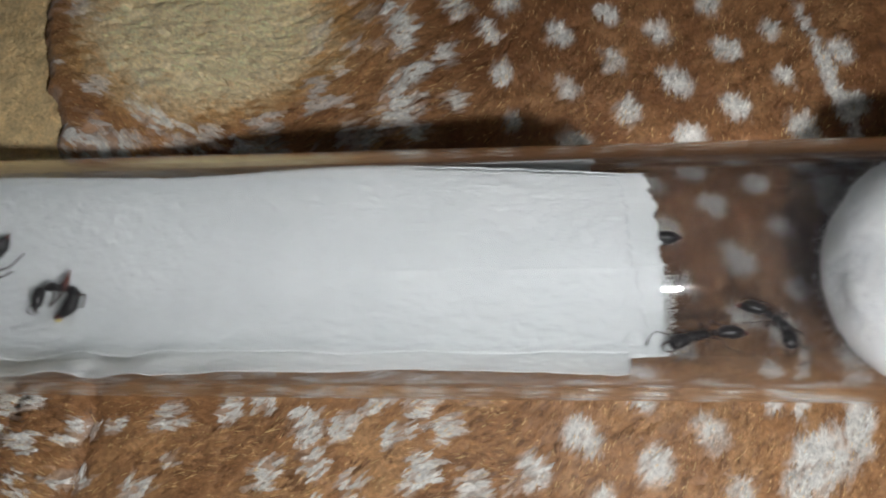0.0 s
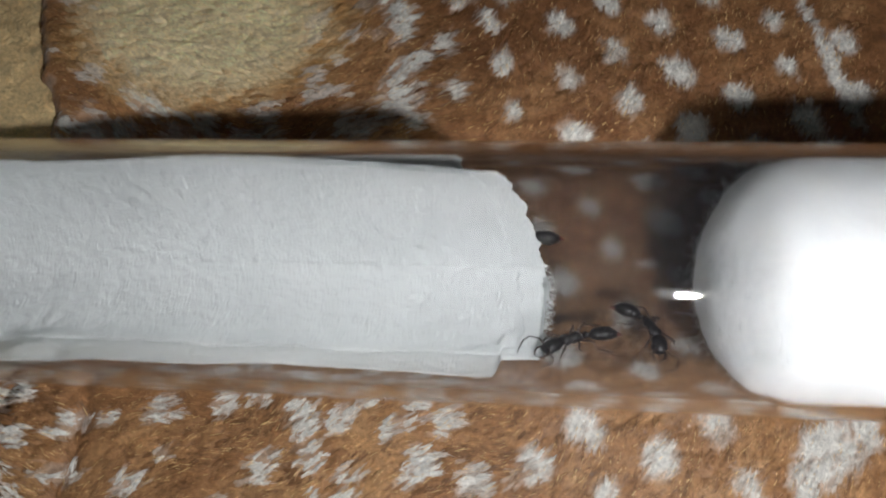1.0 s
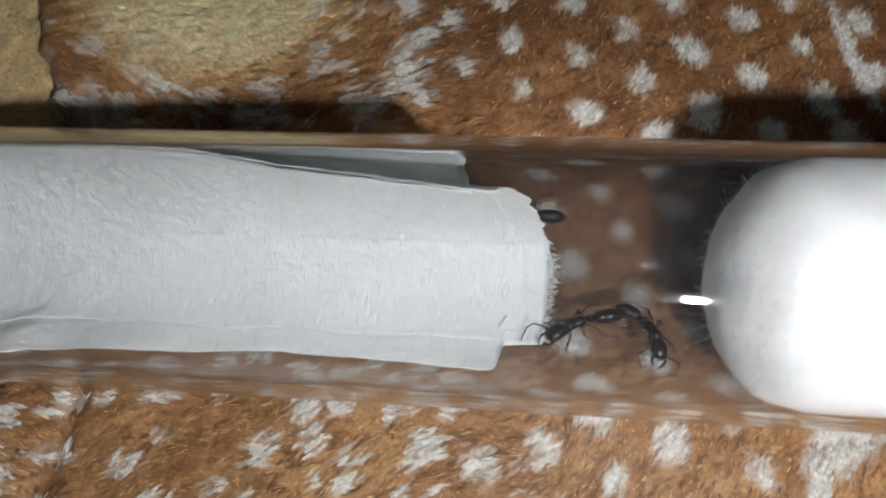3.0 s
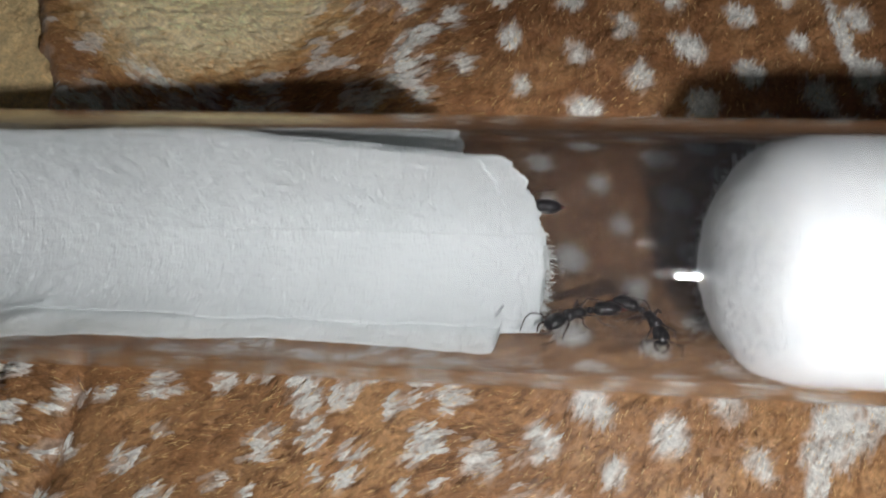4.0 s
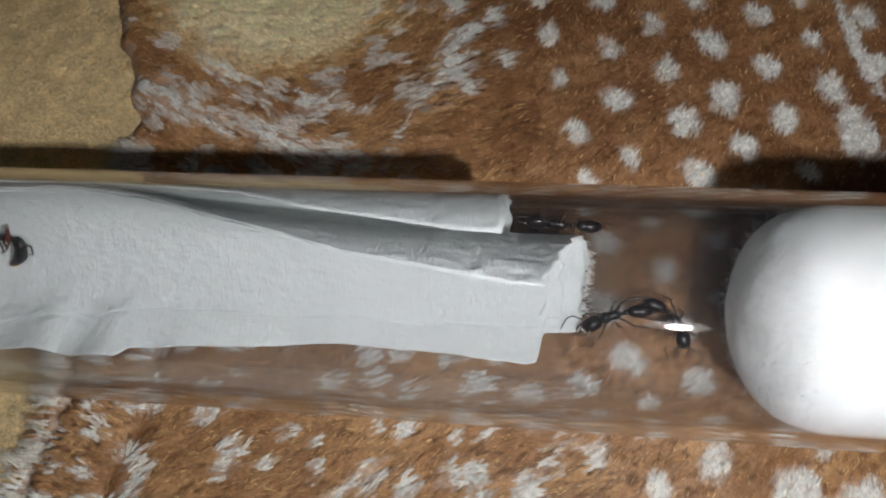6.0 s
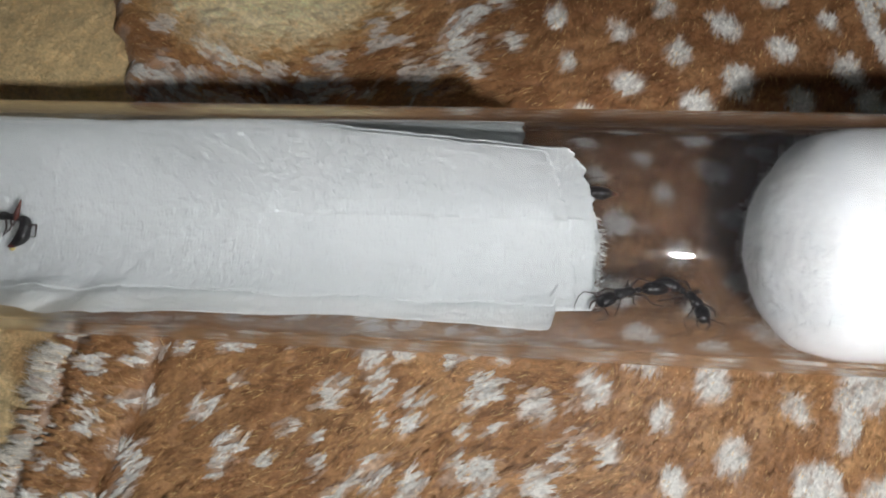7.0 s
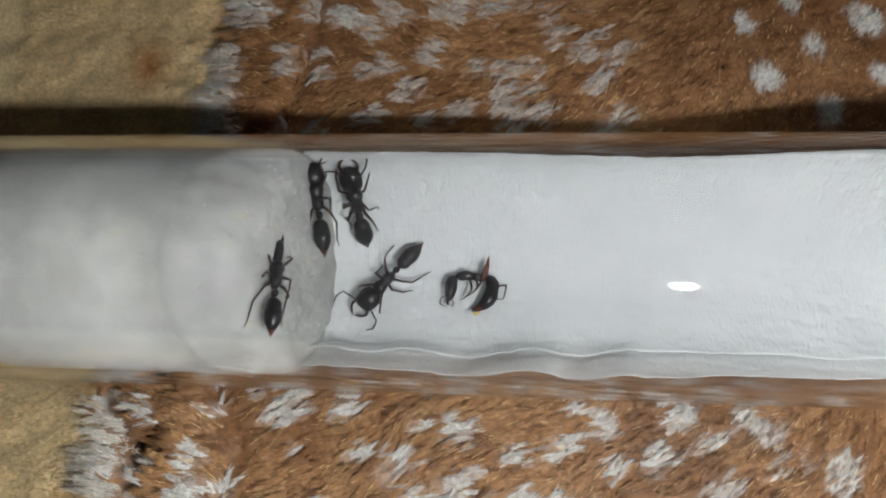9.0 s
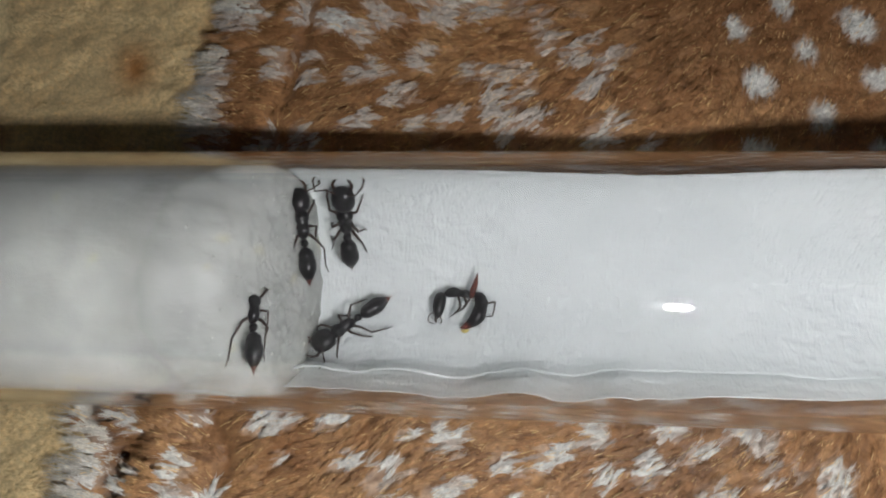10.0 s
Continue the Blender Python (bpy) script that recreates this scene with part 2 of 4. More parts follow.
def lie_weights(x, y):
    a = smooth(-14, -24, x) * smooth(18, 24, y)
    c = smooth(-3, 8, x + 0.3 * (y - 20) * (y < 20)) * (1 - a)
    l = smooth(1.0, -1.0, x - parting_x(y)) * (1 - smooth(27, 32, y)) * (1 - c)
    a = a * (1 - l)
    return a, c, l, np.clip(1 - a - c - l, 0, 1)


def lie_angle(x, y):
    return sum(w * k for w, k in zip(lie_weights(x, y), LIES)) + 0.55 * (fbm(x * 0.12, y * 0.12, 43) - 0.5) * 2


def streaks(x, y, along, across, seed, octaves=3):
    """Noise drawn out along the way in which the pile lies."""
    x, y = x + 1.4 * (fbm(x * 0.16, y * 0.16, 33, 2) - 0.5) * 2, y + 1.4 * (fbm(x * 0.16, y * 0.16, 35, 2) - 0.5) * 2
    out = 0.0
    for w, k in zip(lie_weights(x, y), LIES):
        c, s = math.cos(k), math.sin(k)
        out = out + w * fbm((x * c + y * s) * along, (-x * s + y * c) * across, seed, octaves)
    return out


def lock_field(x, y):
    """The locks into which the pile parts, about 0 to 1."""
    return streaks(x, y, 0.36, 1.35, 57, 3)


def relief(x, y):
    hollow = -4.2 * np.exp(-(((x + 45.0) / 1.7) ** 2 + ((y + 16.4) / 1.5) ** 2)) + 1.2 * np.exp(-(((x + 41.2) / 2.0) ** 2 + ((y + 13.0) / 3.0) ** 2))
    hollow = hollow - 2.4 * crease(x, y) - 0.5 * np.exp(-(((x - parting_x(y)) / 1.0) ** 2)) * smooth(30, 26, y)
    hollow = hollow + 1.1 * np.minimum(np.abs(lock_field(x, y) - 0.5), 0.2) - 0.1
    return hollow + sag(x, y) + 0.9 * (fbm(x * 0.07, y * 0.07, 21) - 0.5) + 0.5 * (fbm(x * 0.3, y * 0.3, 8) - 0.5) + 0.3 * (value_noise(x * 0.55 + y * 0.2, y * 1.3 - x * 0.55, 9) - 0.5)


def tuft_field(x, y):
    """Where the pile is white in tufts."""
    best = np.zeros(np.shape(x))
    lean = lie_angle(x, y)
    wx, wy = x + 1.3 * (fbm(x * 0.25, y * 0.25, 31) - 0.5), y + 1.3 * (fbm(x * 0.25, y * 0.25, 37) - 0.5)
    i0, j0 = np.floor(wx / 4.3), np.floor(wy / 3.1)
    rough = fbm(x * 1.3, y * 1.3, 53)
    for di in (-1, 0, 1):
        for dj in (-1, 0, 1):
            i, j = i0 + di, j0 + dj
            cx, cy = (i + 0.1 + 0.8 * hash2(i, j, 3)) * 4.3, (j + 0.1 + 0.8 * hash2(i, j, 5)) * 3.1
            a = lean + (hash2(i, j, 7) - 0.5) * 0.8
            u, v = (wx - cx) * np.cos(a) + (wy - cy) * np.sin(a), -(wx - cx) * np.sin(a) + (wy - cy) * np.cos(a)
            v = v + 0.15 * u * u
            size = 0.62 + 0.68 * hash2(i, j, 9)
            d = np.sqrt((u / (1.45 * size)) ** 2 + (v / (1.15 * size)) ** 2)
            best = np.maximum(best, (1 - smooth(0.75, 1.1, d + 0.9 * (rough - 0.5))) * (hash2(i, j, 11) > 0.20))
    return best


def print_shade_color(x, y, pile=1.0):
    """The blanket's colours at (x, y), in mm; n x 3: its print, with shade in the pile put in. pile: share of the
    tufts' white, 1 on the hairs, less on the base.
    """
    x, y = np.asarray(x, float), np.asarray(y, float)
    n1, n2, n3 = fbm(x * 0.35, y * 0.35, 1), fbm(x * 1.6, y * 1.6, 2), fbm(x * 0.09, y * 0.09, 3)
    col = BROWN + (GOLD - BROWN) * (smooth(0.42, 0.75, n1 * 0.6 + n2 * 0.4 + 0.14 * smooth(10, 2, y) * smooth(4, -10, x)))[..., None]
    dark = smooth(0.45, 0.7, n3) * 0.4 + smooth(12, 22, y) * smooth(-8, 2, x) * 0.6
    col = col + (DARK - col) * (np.clip(dark, 0, 1) * (0.5 + 0.5 * n2))[..., None]
    # shade between the locks of the pile, painted as dark streaks
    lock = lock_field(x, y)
    lock_shade = (1 - smooth(0.0, 0.05, np.abs(lock - 0.5) - 0.02 * smooth(14, 6, y))) * smooth(0.36, 0.52, n2)
    col = col + (DARK * 0.75 - col) * (lock_shade * 0.9)[..., None]
    mottle = smooth(0.52, 0.66, fbm(x * 0.8, y * 0.8, 58)) * (0.15 + 0.3 * smooth(5, 15, y))
    col = col + (DARK - col) * mottle[..., None]
    # darkening for shade down in the crease and the parting, put into the colour
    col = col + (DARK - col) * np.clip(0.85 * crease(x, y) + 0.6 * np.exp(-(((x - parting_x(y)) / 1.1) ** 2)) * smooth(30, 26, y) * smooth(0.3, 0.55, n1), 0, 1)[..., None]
    # tufts everywhere but in the spotted parts
    spotted = np.maximum(smooth(-12, -4, x - 0.35 * (y - 34)) * smooth(22, 27, y), smooth(-1, 5, x + 0.25 * y - 1.0 + 3 * (n1 - 0.5)))
    # weaker light higher up is put into the tufts' colour
    tuft = tuft_field(x, y) * (1 - spotted) * (1 - 0.3 * smooth(8, 16, y))
    # pale hairs along the blanket's border
    hem = (1 - smooth(0.5, 3.2, x - edge_x(y) - 0.4 * smooth(15, 9, y))) * smooth(0.42, 0.55, value_noise(x * 0.4, y * 0.8, 67) * 0.6 + value_noise(x * 0.6, y * 2.6, 69) * 0.4)
    tuft = np.maximum(tuft, hem * smooth(34, 28, y))
    # broad white bands that run round the cream patch
    strand = streaks(x, y, 0.35, 1.9, 63, 2)
    for ax, ay, bx, by, wide in ((-42, 36.5, -26, 30.5, 1.9), (-26, 30.5, -16.5, 27.0, 1.6), (-5.6, 50, -5.2, 40.5, 1.5), (-5.2, 40.5, -9.5, 32.2, 1.7),
                                 (-9.5, 32.2, -13.5, 27.0, 1.3), (-33.5, 39.5, -26, 35.5, 1.2), (-22, 34.5, -15, 32.0, 0.9), (-41, 29, -38, 26.5, 0.9), (-31, 26.5, -27, 24.5, 0.8)):
        k = np.clip(((x - ax) * (bx - ax) + (y - ay) * (by - ay)) / ((bx - ax) ** 2 + (by - ay) ** 2), 0, 1)
        d = np.hypot(x - ax - k * (bx - ax), y - ay - k * (by - ay))
        tuft = np.maximum(tuft, (1 - smooth(0.3, 1.4, d / wide + 2.3 * (strand - 0.45) + 2.6 * (n1 - 0.5))))
    # the cream patch of the print
    face = ((x + 25.4 + 3 * (n1 - 0.5)) / 12.0) ** 2 + ((y - 49 + 3 * (n1 - 0.5)) / 9.0) ** 2
    cream = 1 - smooth(0.6, 1.9, face + 1.3 * (n2 - 0.5) + 1.0 * (n1 - 0.5))
    col = col + (np.array([0.62, 0.36, 0.13]) - col) * (0.7 * smooth(2.3, 1.2, face))[..., None]
    white = tuft * pile
    # round spots with a ragged rim
    ragged = 0.55 * (n2 - 0.5) + 0.9 * (n1 - 0.5)
    for k, (sx, sy) in enumerate(SPOTS_UPPER + SPOTS_LOWER):
        turn = 0.5 + 0.5 * math.sin(k * 2.1)
        c, s = math.cos(turn), math.sin(turn)
        dx, dy = x - sx, y - sy
        size = 1.27 + 0.22 * math.sin(k * 5.3)
        a, b = (dx * c + dy * s) / (size * 0.9), (-dx * s + dy * c) / (size * 1.18)
        white = np.maximum(white, 1 - smooth(0.55, 1.45, np.sqrt(a * a + b * b) + 1.35 * ragged))
    # the broad white marks
    for sx, sy, rx, ry, turn in ((32.0, 1.9, 2.6, 3.2, 0.3), (31.4, 8.4, 0.9, 3.2, 0.15), (36.0, 5.6, 1.2, 3.0, 0.2), (37.6, 28.8, 1.9, 3.2, 0.2), (39.4, 40.5, 1.0, 7.5, -0.25), (29.4, -2.2, 0.9, 2.7, 0.5), (25.6, -7.0, 1.9, 1.5, 0.3), (32.0, -7.4, 2.3, 1.4, 0.0)):
        c, s = math.cos(turn), math.sin(turn)
        dx, dy = x - sx, y - sy
        a, b = (dx * c - dy * s) / rx, (dx * s + dy * c) / ry
        white = np.maximum(white, 1 - smooth(0.6, 1.25, np.sqrt(a * a + b * b) + 1.5 * ragged))
    col = col + (WHITE - col) * (np.clip(white, 0, 1) * 0.93)[..., None]
    # the same painted shade cuts across the white parts
    col = col + (BROWN * 0.8 - col) * (lock_shade * 0.5 * (1 - 0.6 * smooth(22, 27, y)))[..., None]
    col = col + (np.array([0.95, 0.79, 0.50]) * (0.88 + 0.25 * n2)[..., None] - col) * cream[..., None]
    return col


def cream_color(x, y):
    n1, n2 = fbm(x * 0.12, y * 0.12, 71), fbm(x * 0.9, y * 0.9, 72)
    col = CREAM * (0.62 + 0.42 * n2)[..., None]
    stain = np.exp(-(((x + 51.4) / 2.0) ** 2 + ((y - 22.4) / 2.4) ** 2)) * 0.95
    stain = np.maximum(stain, smooth(0.6, 0.78, n1) * 0.5)
    return col + (np.array([0.42, 0.18, 0.045]) - col) * stain[..., None]


def spread(lo, hi, step, far):
    """Even steps from lo to hi, then growing ones out to far on both sides."""
    inner = np.arange(lo, hi + step / 2, step)
    grow = [step]
    while sum(grow) < far:
        grow.append(grow[-1] * 1.45)
    out = np.cumsum(grow[1:])
    return np.concatenate([lo - out[::-1], inner, hi + out])


def sheet(name, xs, ys, height, color, mat):
    gx, gy = np.meshgrid(xs, ys)
    verts = np.stack([gx, gy, height(gx, gy)], -1).reshape(-1, 3)
    me = mesh_from(name, verts * MM, grid_faces(len(ys), len(xs)))
    rgb = color(verts[:, 0], verts[:, 1])
    att = me.attributes.new("print", "FLOAT_COLOR", "POINT")
    att.data.foreach_set("color", np.concatenate([np.clip(rgb, 0, 1), np.ones((len(rgb), 1))], 1).ravel())
    me.materials.append(mat)
    return me


def build_ground():
    xs, ys = spread(-66, -36, 0.6, 1500), spread(-24, 54, 0.6, 1500)
    me = sheet("ground", xs, ys, lambda x, y: relief(x, y) - 1.4 + 0.8 * (fbm(x * 0.45, y * 0.45, 77) - 0.5), cream_color, FLEECE)
    tagged(new("ground", me), "cream plush cover spread under the printed blanket", "cover", kind="structure")


def build_blanket():
    u = np.concatenate([np.linspace(0, 92, 231), 92 + np.cumsum(0.6 * 1.4 ** np.arange(1, 16))])
    ys = spread(-24, 54, 0.4, 320)
    gu, gy = np.meshgrid(u, ys)
    gx = edge_x(gy) + gu
    roll = -1.4 * np.clip(1 - gu / 1.8, 0, 1) ** 2
    verts = np.stack([gx, gy, relief(gx, gy) + roll], -1).reshape(-1, 3)
    me = mesh_from("fleece_blanket", verts * MM, grid_faces(len(ys), len(u)))
    # base coloured browner than the hairs, so gaps between locks read as shade
    rgb = print_shade_color(verts[:, 0], verts[:, 1], 0.25)
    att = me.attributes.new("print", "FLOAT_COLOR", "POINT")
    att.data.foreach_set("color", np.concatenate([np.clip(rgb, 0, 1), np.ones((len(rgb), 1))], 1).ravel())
    me.materials.append(FLEECE)
    tagged(new("blanket", me), "brown fleece blanket printed with white fawn spots and tufts", "blanket", kind="structure")


def build_pile(name, count, box, inside, color, base, length, width, label, seed, fringe=0.0, contrast=1.0, lock=0):
    """Short hairs that stand on a fabric: one mesh of tapered blades. lock: how many of them lie together as one lock."""
    rng = np.random.default_rng(seed)
    if lock:
        m = count // lock
        cx, cy = np.repeat(rng.uniform(box[0], box[2], m), lock), np.repeat(rng.uniform(box[1], box[3], m), lock)
        short = lie_weights(cx, cy)[1]
        size = np.repeat(rng.uniform(0.7, 1.35, m), lock) * (1 - 0.45 * short)
        way = lie_angle(cx, cy) + np.repeat(rng.normal(0, 0.22, m), lock)
        way = way + math.pi * (smooth(0.6, -0.6, cx - parting_x(cy)) * (cy < 30))
        across = rng.uniform(-1, 1, len(cx))
        a, v = rng.normal(0, 0.16, len(cx)), across * 0.27 * size
        x, y = cx + a * np.cos(way) - v * np.sin(way), cy + a * np.sin(way) + v * np.cos(way)
        keep = inside(x, y)
        x, y, cx, cy, way, size, across, short = (q[keep] for q in (x, y, cx, cy, way, size, across, short))
        n = len(x)
        rgb = color(cx + (x - cx) * short, cy + (y - cy) * short)
        ang = way - across * 0.28 + rng.normal(0, 0.10, n)
        lean = np.radians(rng.uniform(78, 87, n))
        ln = length * 2.3 * size * rng.uniform(0.8, 1.15, n)
        w = width * rng.uniform(0.7, 1.3, n)
        arch = 0.05 + 0.20 * size * (1 - across ** 2) * (1 - 0.45 * short)
    else:
        x, y = rng.uniform(box[0], box[2], count), rng.uniform(box[1], box[3], count)
        keep = inside(x, y)
        x, y = x[keep], y[keep]
        n = len(x)
        rgb = color(x, y)
        ang = lie_angle(x, y) + 0.9 * (fbm(x * 0.5, y * 0.5, 83) - 0.5) * 2 + rng.normal(0, 0.25, n)
        lean = np.radians(rng.uniform(62, 84, n))
        ln = length * rng.uniform(0.6, 1.35, n) * (0.85 + 0.5 * np.clip(rgb.mean(1), 0, 0.8))
        w = width * rng.uniform(0.6, 1.4, n)
        arch = np.full(n, 0.06)
    # longer hairs hang over the blanket's edge
    rim = fringe * (1 - smooth(0, 2.6, x - edge_x(y)))
    ang = ang + rim * (math.pi - 0.3 - ang) * 0.7
    ln = ln * (1 + (0.5 + 1.4 * value_noise(x * 0.4, y * 0.7, 89)) * rim)
    d = np.stack([np.cos(ang) * np.sin(lean), np.sin(ang) * np.sin(lean), np.cos(lean)], 1)
    side = np.stack([-np.sin(ang), np.cos(ang), np.zeros(n)], 1)
    root = np.stack([x, y, base(x, y)], 1)
    mid = root + d * (ln * 0.55)[:, None]
    mid[:, 2] += arch
    tip = root + d * ln[:, None] - np.array([0, 0, 0.10])
    v = np.stack([root - side * w[:, None] / 2, root + side * w[:, None] / 2, mid + side * w[:, None] * 0.42, mid - side * w[:, None] * 0.42, tip], 1)
    me = bpy.data.meshes.new(name)
    me.vertices.add(n * 5)
    me.vertices.foreach_set("co", (v * MM).ravel())
    k = np.arange(n)[:, None] * 5
    loops = np.concatenate([k + np.array([[0, 1, 2, 3]]), k + np.array([[3, 2, 4]])], 1)
    me.loops.add(n * 7)
    me.loops.foreach_set("vertex_index", loops.ravel().astype(np.int32))
    me.polygons.add(n * 2)
    start = (np.arange(n)[:, None] * 7 + np.array([[0, 4]])).ravel()
    me.polygons.foreach_set("loop_start", start.astype(np.int32))
    me.update(calc_edges=True)
    shade = rgb * (1 + contrast * (rng.uniform(0.80, 1.24, n) * (0.84 + 0.32 * value_noise(x * 2.2, y * 2.2, 87)) - 1))[:, None]
    # a few hairs coloured bright gold stand in for glints
    shade = np.where((rng.uniform(0, 1, n) < 0.03 * contrast)[:, None], np.array([0.95, 0.66, 0.3]), shade)
    full = np.repeat(np.concatenate([np.clip(shade, 0, 1), np.ones((n, 1))], 1), 5, axis=0)
    att = me.attributes.new("print", "FLOAT_COLOR", "POINT")
    att.data.foreach_set("color", full.ravel())
    me.materials.append(FLEECE)
    tagged(new(name, me), label, "pile", kind="stuff")


build_ground()
build_blanket()
build_pile("fleece_pile", 520000, (-50, -23, 44, 54), lambda x, y: x > edge_x(y) - 0.1, print_shade_color,
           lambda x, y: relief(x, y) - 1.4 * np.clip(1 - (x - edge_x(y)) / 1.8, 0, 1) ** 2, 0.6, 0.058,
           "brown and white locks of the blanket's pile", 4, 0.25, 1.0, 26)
build_pile("plush_pile", 70000, (-66, -23, -38, 54), lambda x, y: x < edge_x(y) + 0.6, cream_color,
           lambda x, y: relief(x, y) - 1.4 + 0.8 * (fbm(x * 0.45, y * 0.45, 77) - 0.5), 0.55, 0.085, "short cream hairs of the plush cover", 5, 0.0, 0.25)
build_pile("edge_tuft", 60000, (-54, -23, -36, 54), lambda x, y: (x > edge_x(y) - 0.2) & (x < edge_x(y) + 1.6 + 0.6 * smooth(15, 9, y)) & (value_noise(x * 0.3, y * 0.75, 61) > 0.48 + 0.14 * smooth(10, 16, y) + 0.5 * smooth(26, 34, y)), lambda x, y: np.array([0.80, 0.74, 0.64]) * (0.65 + 0.35 * value_noise(x * 0.9, y * 0.9, 62))[..., None],
           lambda x, y: relief(x, y) - 1.4 * np.clip(1 - (x - edge_x(y)) / 1.8, 0, 1) ** 2 + 0.4, 0.8, 0.065, "longer white hairs along the blanket's edge", 6, 0.3, 1.0, 16)


# ---- the test tube: along its own x axis, closed at the far left, in mm from its origin ----
OUTER, INNER, END = 10.0, 9.0, -78.0   # END: where the rounded end begins


def ring_points(s, r, n):
    a = np.linspace(0, 2 * math.pi, n, endpoint=False)
    return np.stack([np.full(n, s), r * np.cos(a), r * np.sin(a)], 1)


def lathe(profile, n=96):
    """A surface of revolution about x through (s, r) points; the first and last may lie on the axis."""
    verts = np.concatenate([ring_points(s, max(r, 0.01), n) for s, r in profile])
    return verts, grid_faces(len(profile), n, True)


def build_tube():
    tube = new("test_tube")
    tagged(tube, "clear glass test tube with a rounded end on a blanket", "test tube")
    arc = [(END - 10 * math.cos(a), 10 * math.sin(a)) for a in np.linspace(0, math.pi / 2, 18)]
    body = arc + [(s, OUTER) for s in np.linspace(END + 4, 94, 50)] + [(94.6, 9.9), (95, 9.5), (94.6, 9.1)]
    inner = [(s, INNER) for s in np.linspace(94, END + 4, 50)] + [(END - 9 * math.sin(a), 9 * math.cos(a)) for a in np.linspace(0, math.pi / 2, 18)]
    v, f = lathe(body + inner, 112)
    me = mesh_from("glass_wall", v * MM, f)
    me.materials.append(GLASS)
    me.materials.append(TINTED)
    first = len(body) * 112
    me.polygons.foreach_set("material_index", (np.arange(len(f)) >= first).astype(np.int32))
    # shading put into the tint: darkest on the low wall, palest at -y
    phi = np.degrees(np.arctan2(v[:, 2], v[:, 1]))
    shade_tint = np.interp(phi, [-180, -152, -125, -90, -30, 0, 30, 125, 150, 180], [0.76, 0.68, 0.26, 0.13, 0.13, 0.22, 0.40, 0.42, 0.54, 0.74])
    shade_tint = shade_tint * (0.97 + 0.06 * fbm(v[:, 0] * 0.2, phi * 0.03, 107))
    att = me.attributes.new("wall_shade", "FLOAT_COLOR", "POINT")
    att.data.foreach_set("color", np.stack([shade_tint, shade_tint, shade_tint * 1.03, shade_tint * 0 + 1], 1).ravel())
    glass = part("glass_wall", me, None, tube)
    glass.visible_shadow = False
    v, f = lathe([(94.2, 10.03), (94.6, 10.5), (95.2, 10.6), (95.6, 10.3), (95.6, 9.6), (95.2, 9.3)], 96)
    part("rim", mesh_from("rim", v * MM, f), GLASS, tube).visible_shadow = False
    return tube


def on_wall(s, phi, r=8.0):
    a = math.radians(phi)
    return Vector((s, r * math.cos(a), r * math.sin(a)))


# ---- the tissue inside the tube ----
def free_edge(s):
    """The angle at which the sheet's loose upper edge ends."""
    return np.interp(s, [-23, -8, 4, 10.5, 16.5, 27.7, 42], [26, 18, 8, 14, 26, 44, 57])


LEAVE = -76.0   # the angle at which the sheet leaves the wall


def lip_curve(s, k):
    """The loose part of the sheet across the tube: k = 0 where it leaves the wall, 1 at its free edge by the near wall."""
    a, la, size = np.radians(free_edge(s)), math.radians(LEAVE), np.interp(s, [-8, 4, 18, 42], [0.4, 0.5, 0.75, 1.0])
    out = []
    for p0, wall, p3, back in ((math.cos(la), -math.sin(la), np.cos(a), np.sin(a)), (math.sin(la), math.cos(la), np.sin(a), -np.cos(a))):
        start, end = 8.6 * p0, 8.72 * p3
        p1, p2 = start + 3.0 * wall, end + size * (3.8 * back - 2.2 * p3)
        out.append((1 - k) ** 3 * start + 3 * k * (1 - k) ** 2 * p1 + 3 * k * k * (1 - k) * p2 + k ** 3 * end)
    return out


def low_edge(s):
    return np.interp(s, [-23, -19, -14, -8, -3, 1.6, 3.3, 4.1, 14.9, 24.3, 34, 38.8, 41.8, 42.6, 43.0, 48],
                     [-171, -172, -167, -170, -169, -173, -172, -161.5, -155, -147, -150, -153, -155, -154, -132, -129])


def right_end(v):
    return np.interp(v, [0, 0.16, 0.22, 0.3, 0.45, 0.62, 0.8, 1.0], [46.4, 46.6, 46.8, 46.6, 46.2, 45.2, 44.1, 42.8])


def solid_sheet(points, thick, normals):
    """A thin sheet with two faces and a rim, from an n x m x 3 grid."""
    n, m = points.shape[:2]
    a, b = (points + normals * thick / 2).reshape(-1, 3), (points - normals * thick / 2).reshape(-1, 3)
    f = grid_faces(n, m)
    faces = f + [tuple(k + n * m for k in q[::-1]) for q in f]
    rim = [i * m for i in range(n)] + [(n - 1) * m + j for j in range(1, m)] + [i * m + m - 1 for i in range(n - 2, -1, -1)] + [j for j in range(m - 2, 0, -1)]
    for k in range(len(rim)):
        p, q = rim[k], rim[(k + 1) % len(rim)]
        faces.append((p, q, q + n * m, p + n * m))
    return np.concatenate([a, b]), faces


def grid_normals(p):
    du, dv = np.gradient(p, axis=0), np.gradient(p, axis=1)
    n = np.cross(du, dv)
    return n / np.maximum(np.linalg.norm(n, axis=-1, keepdims=True), 1e-9)


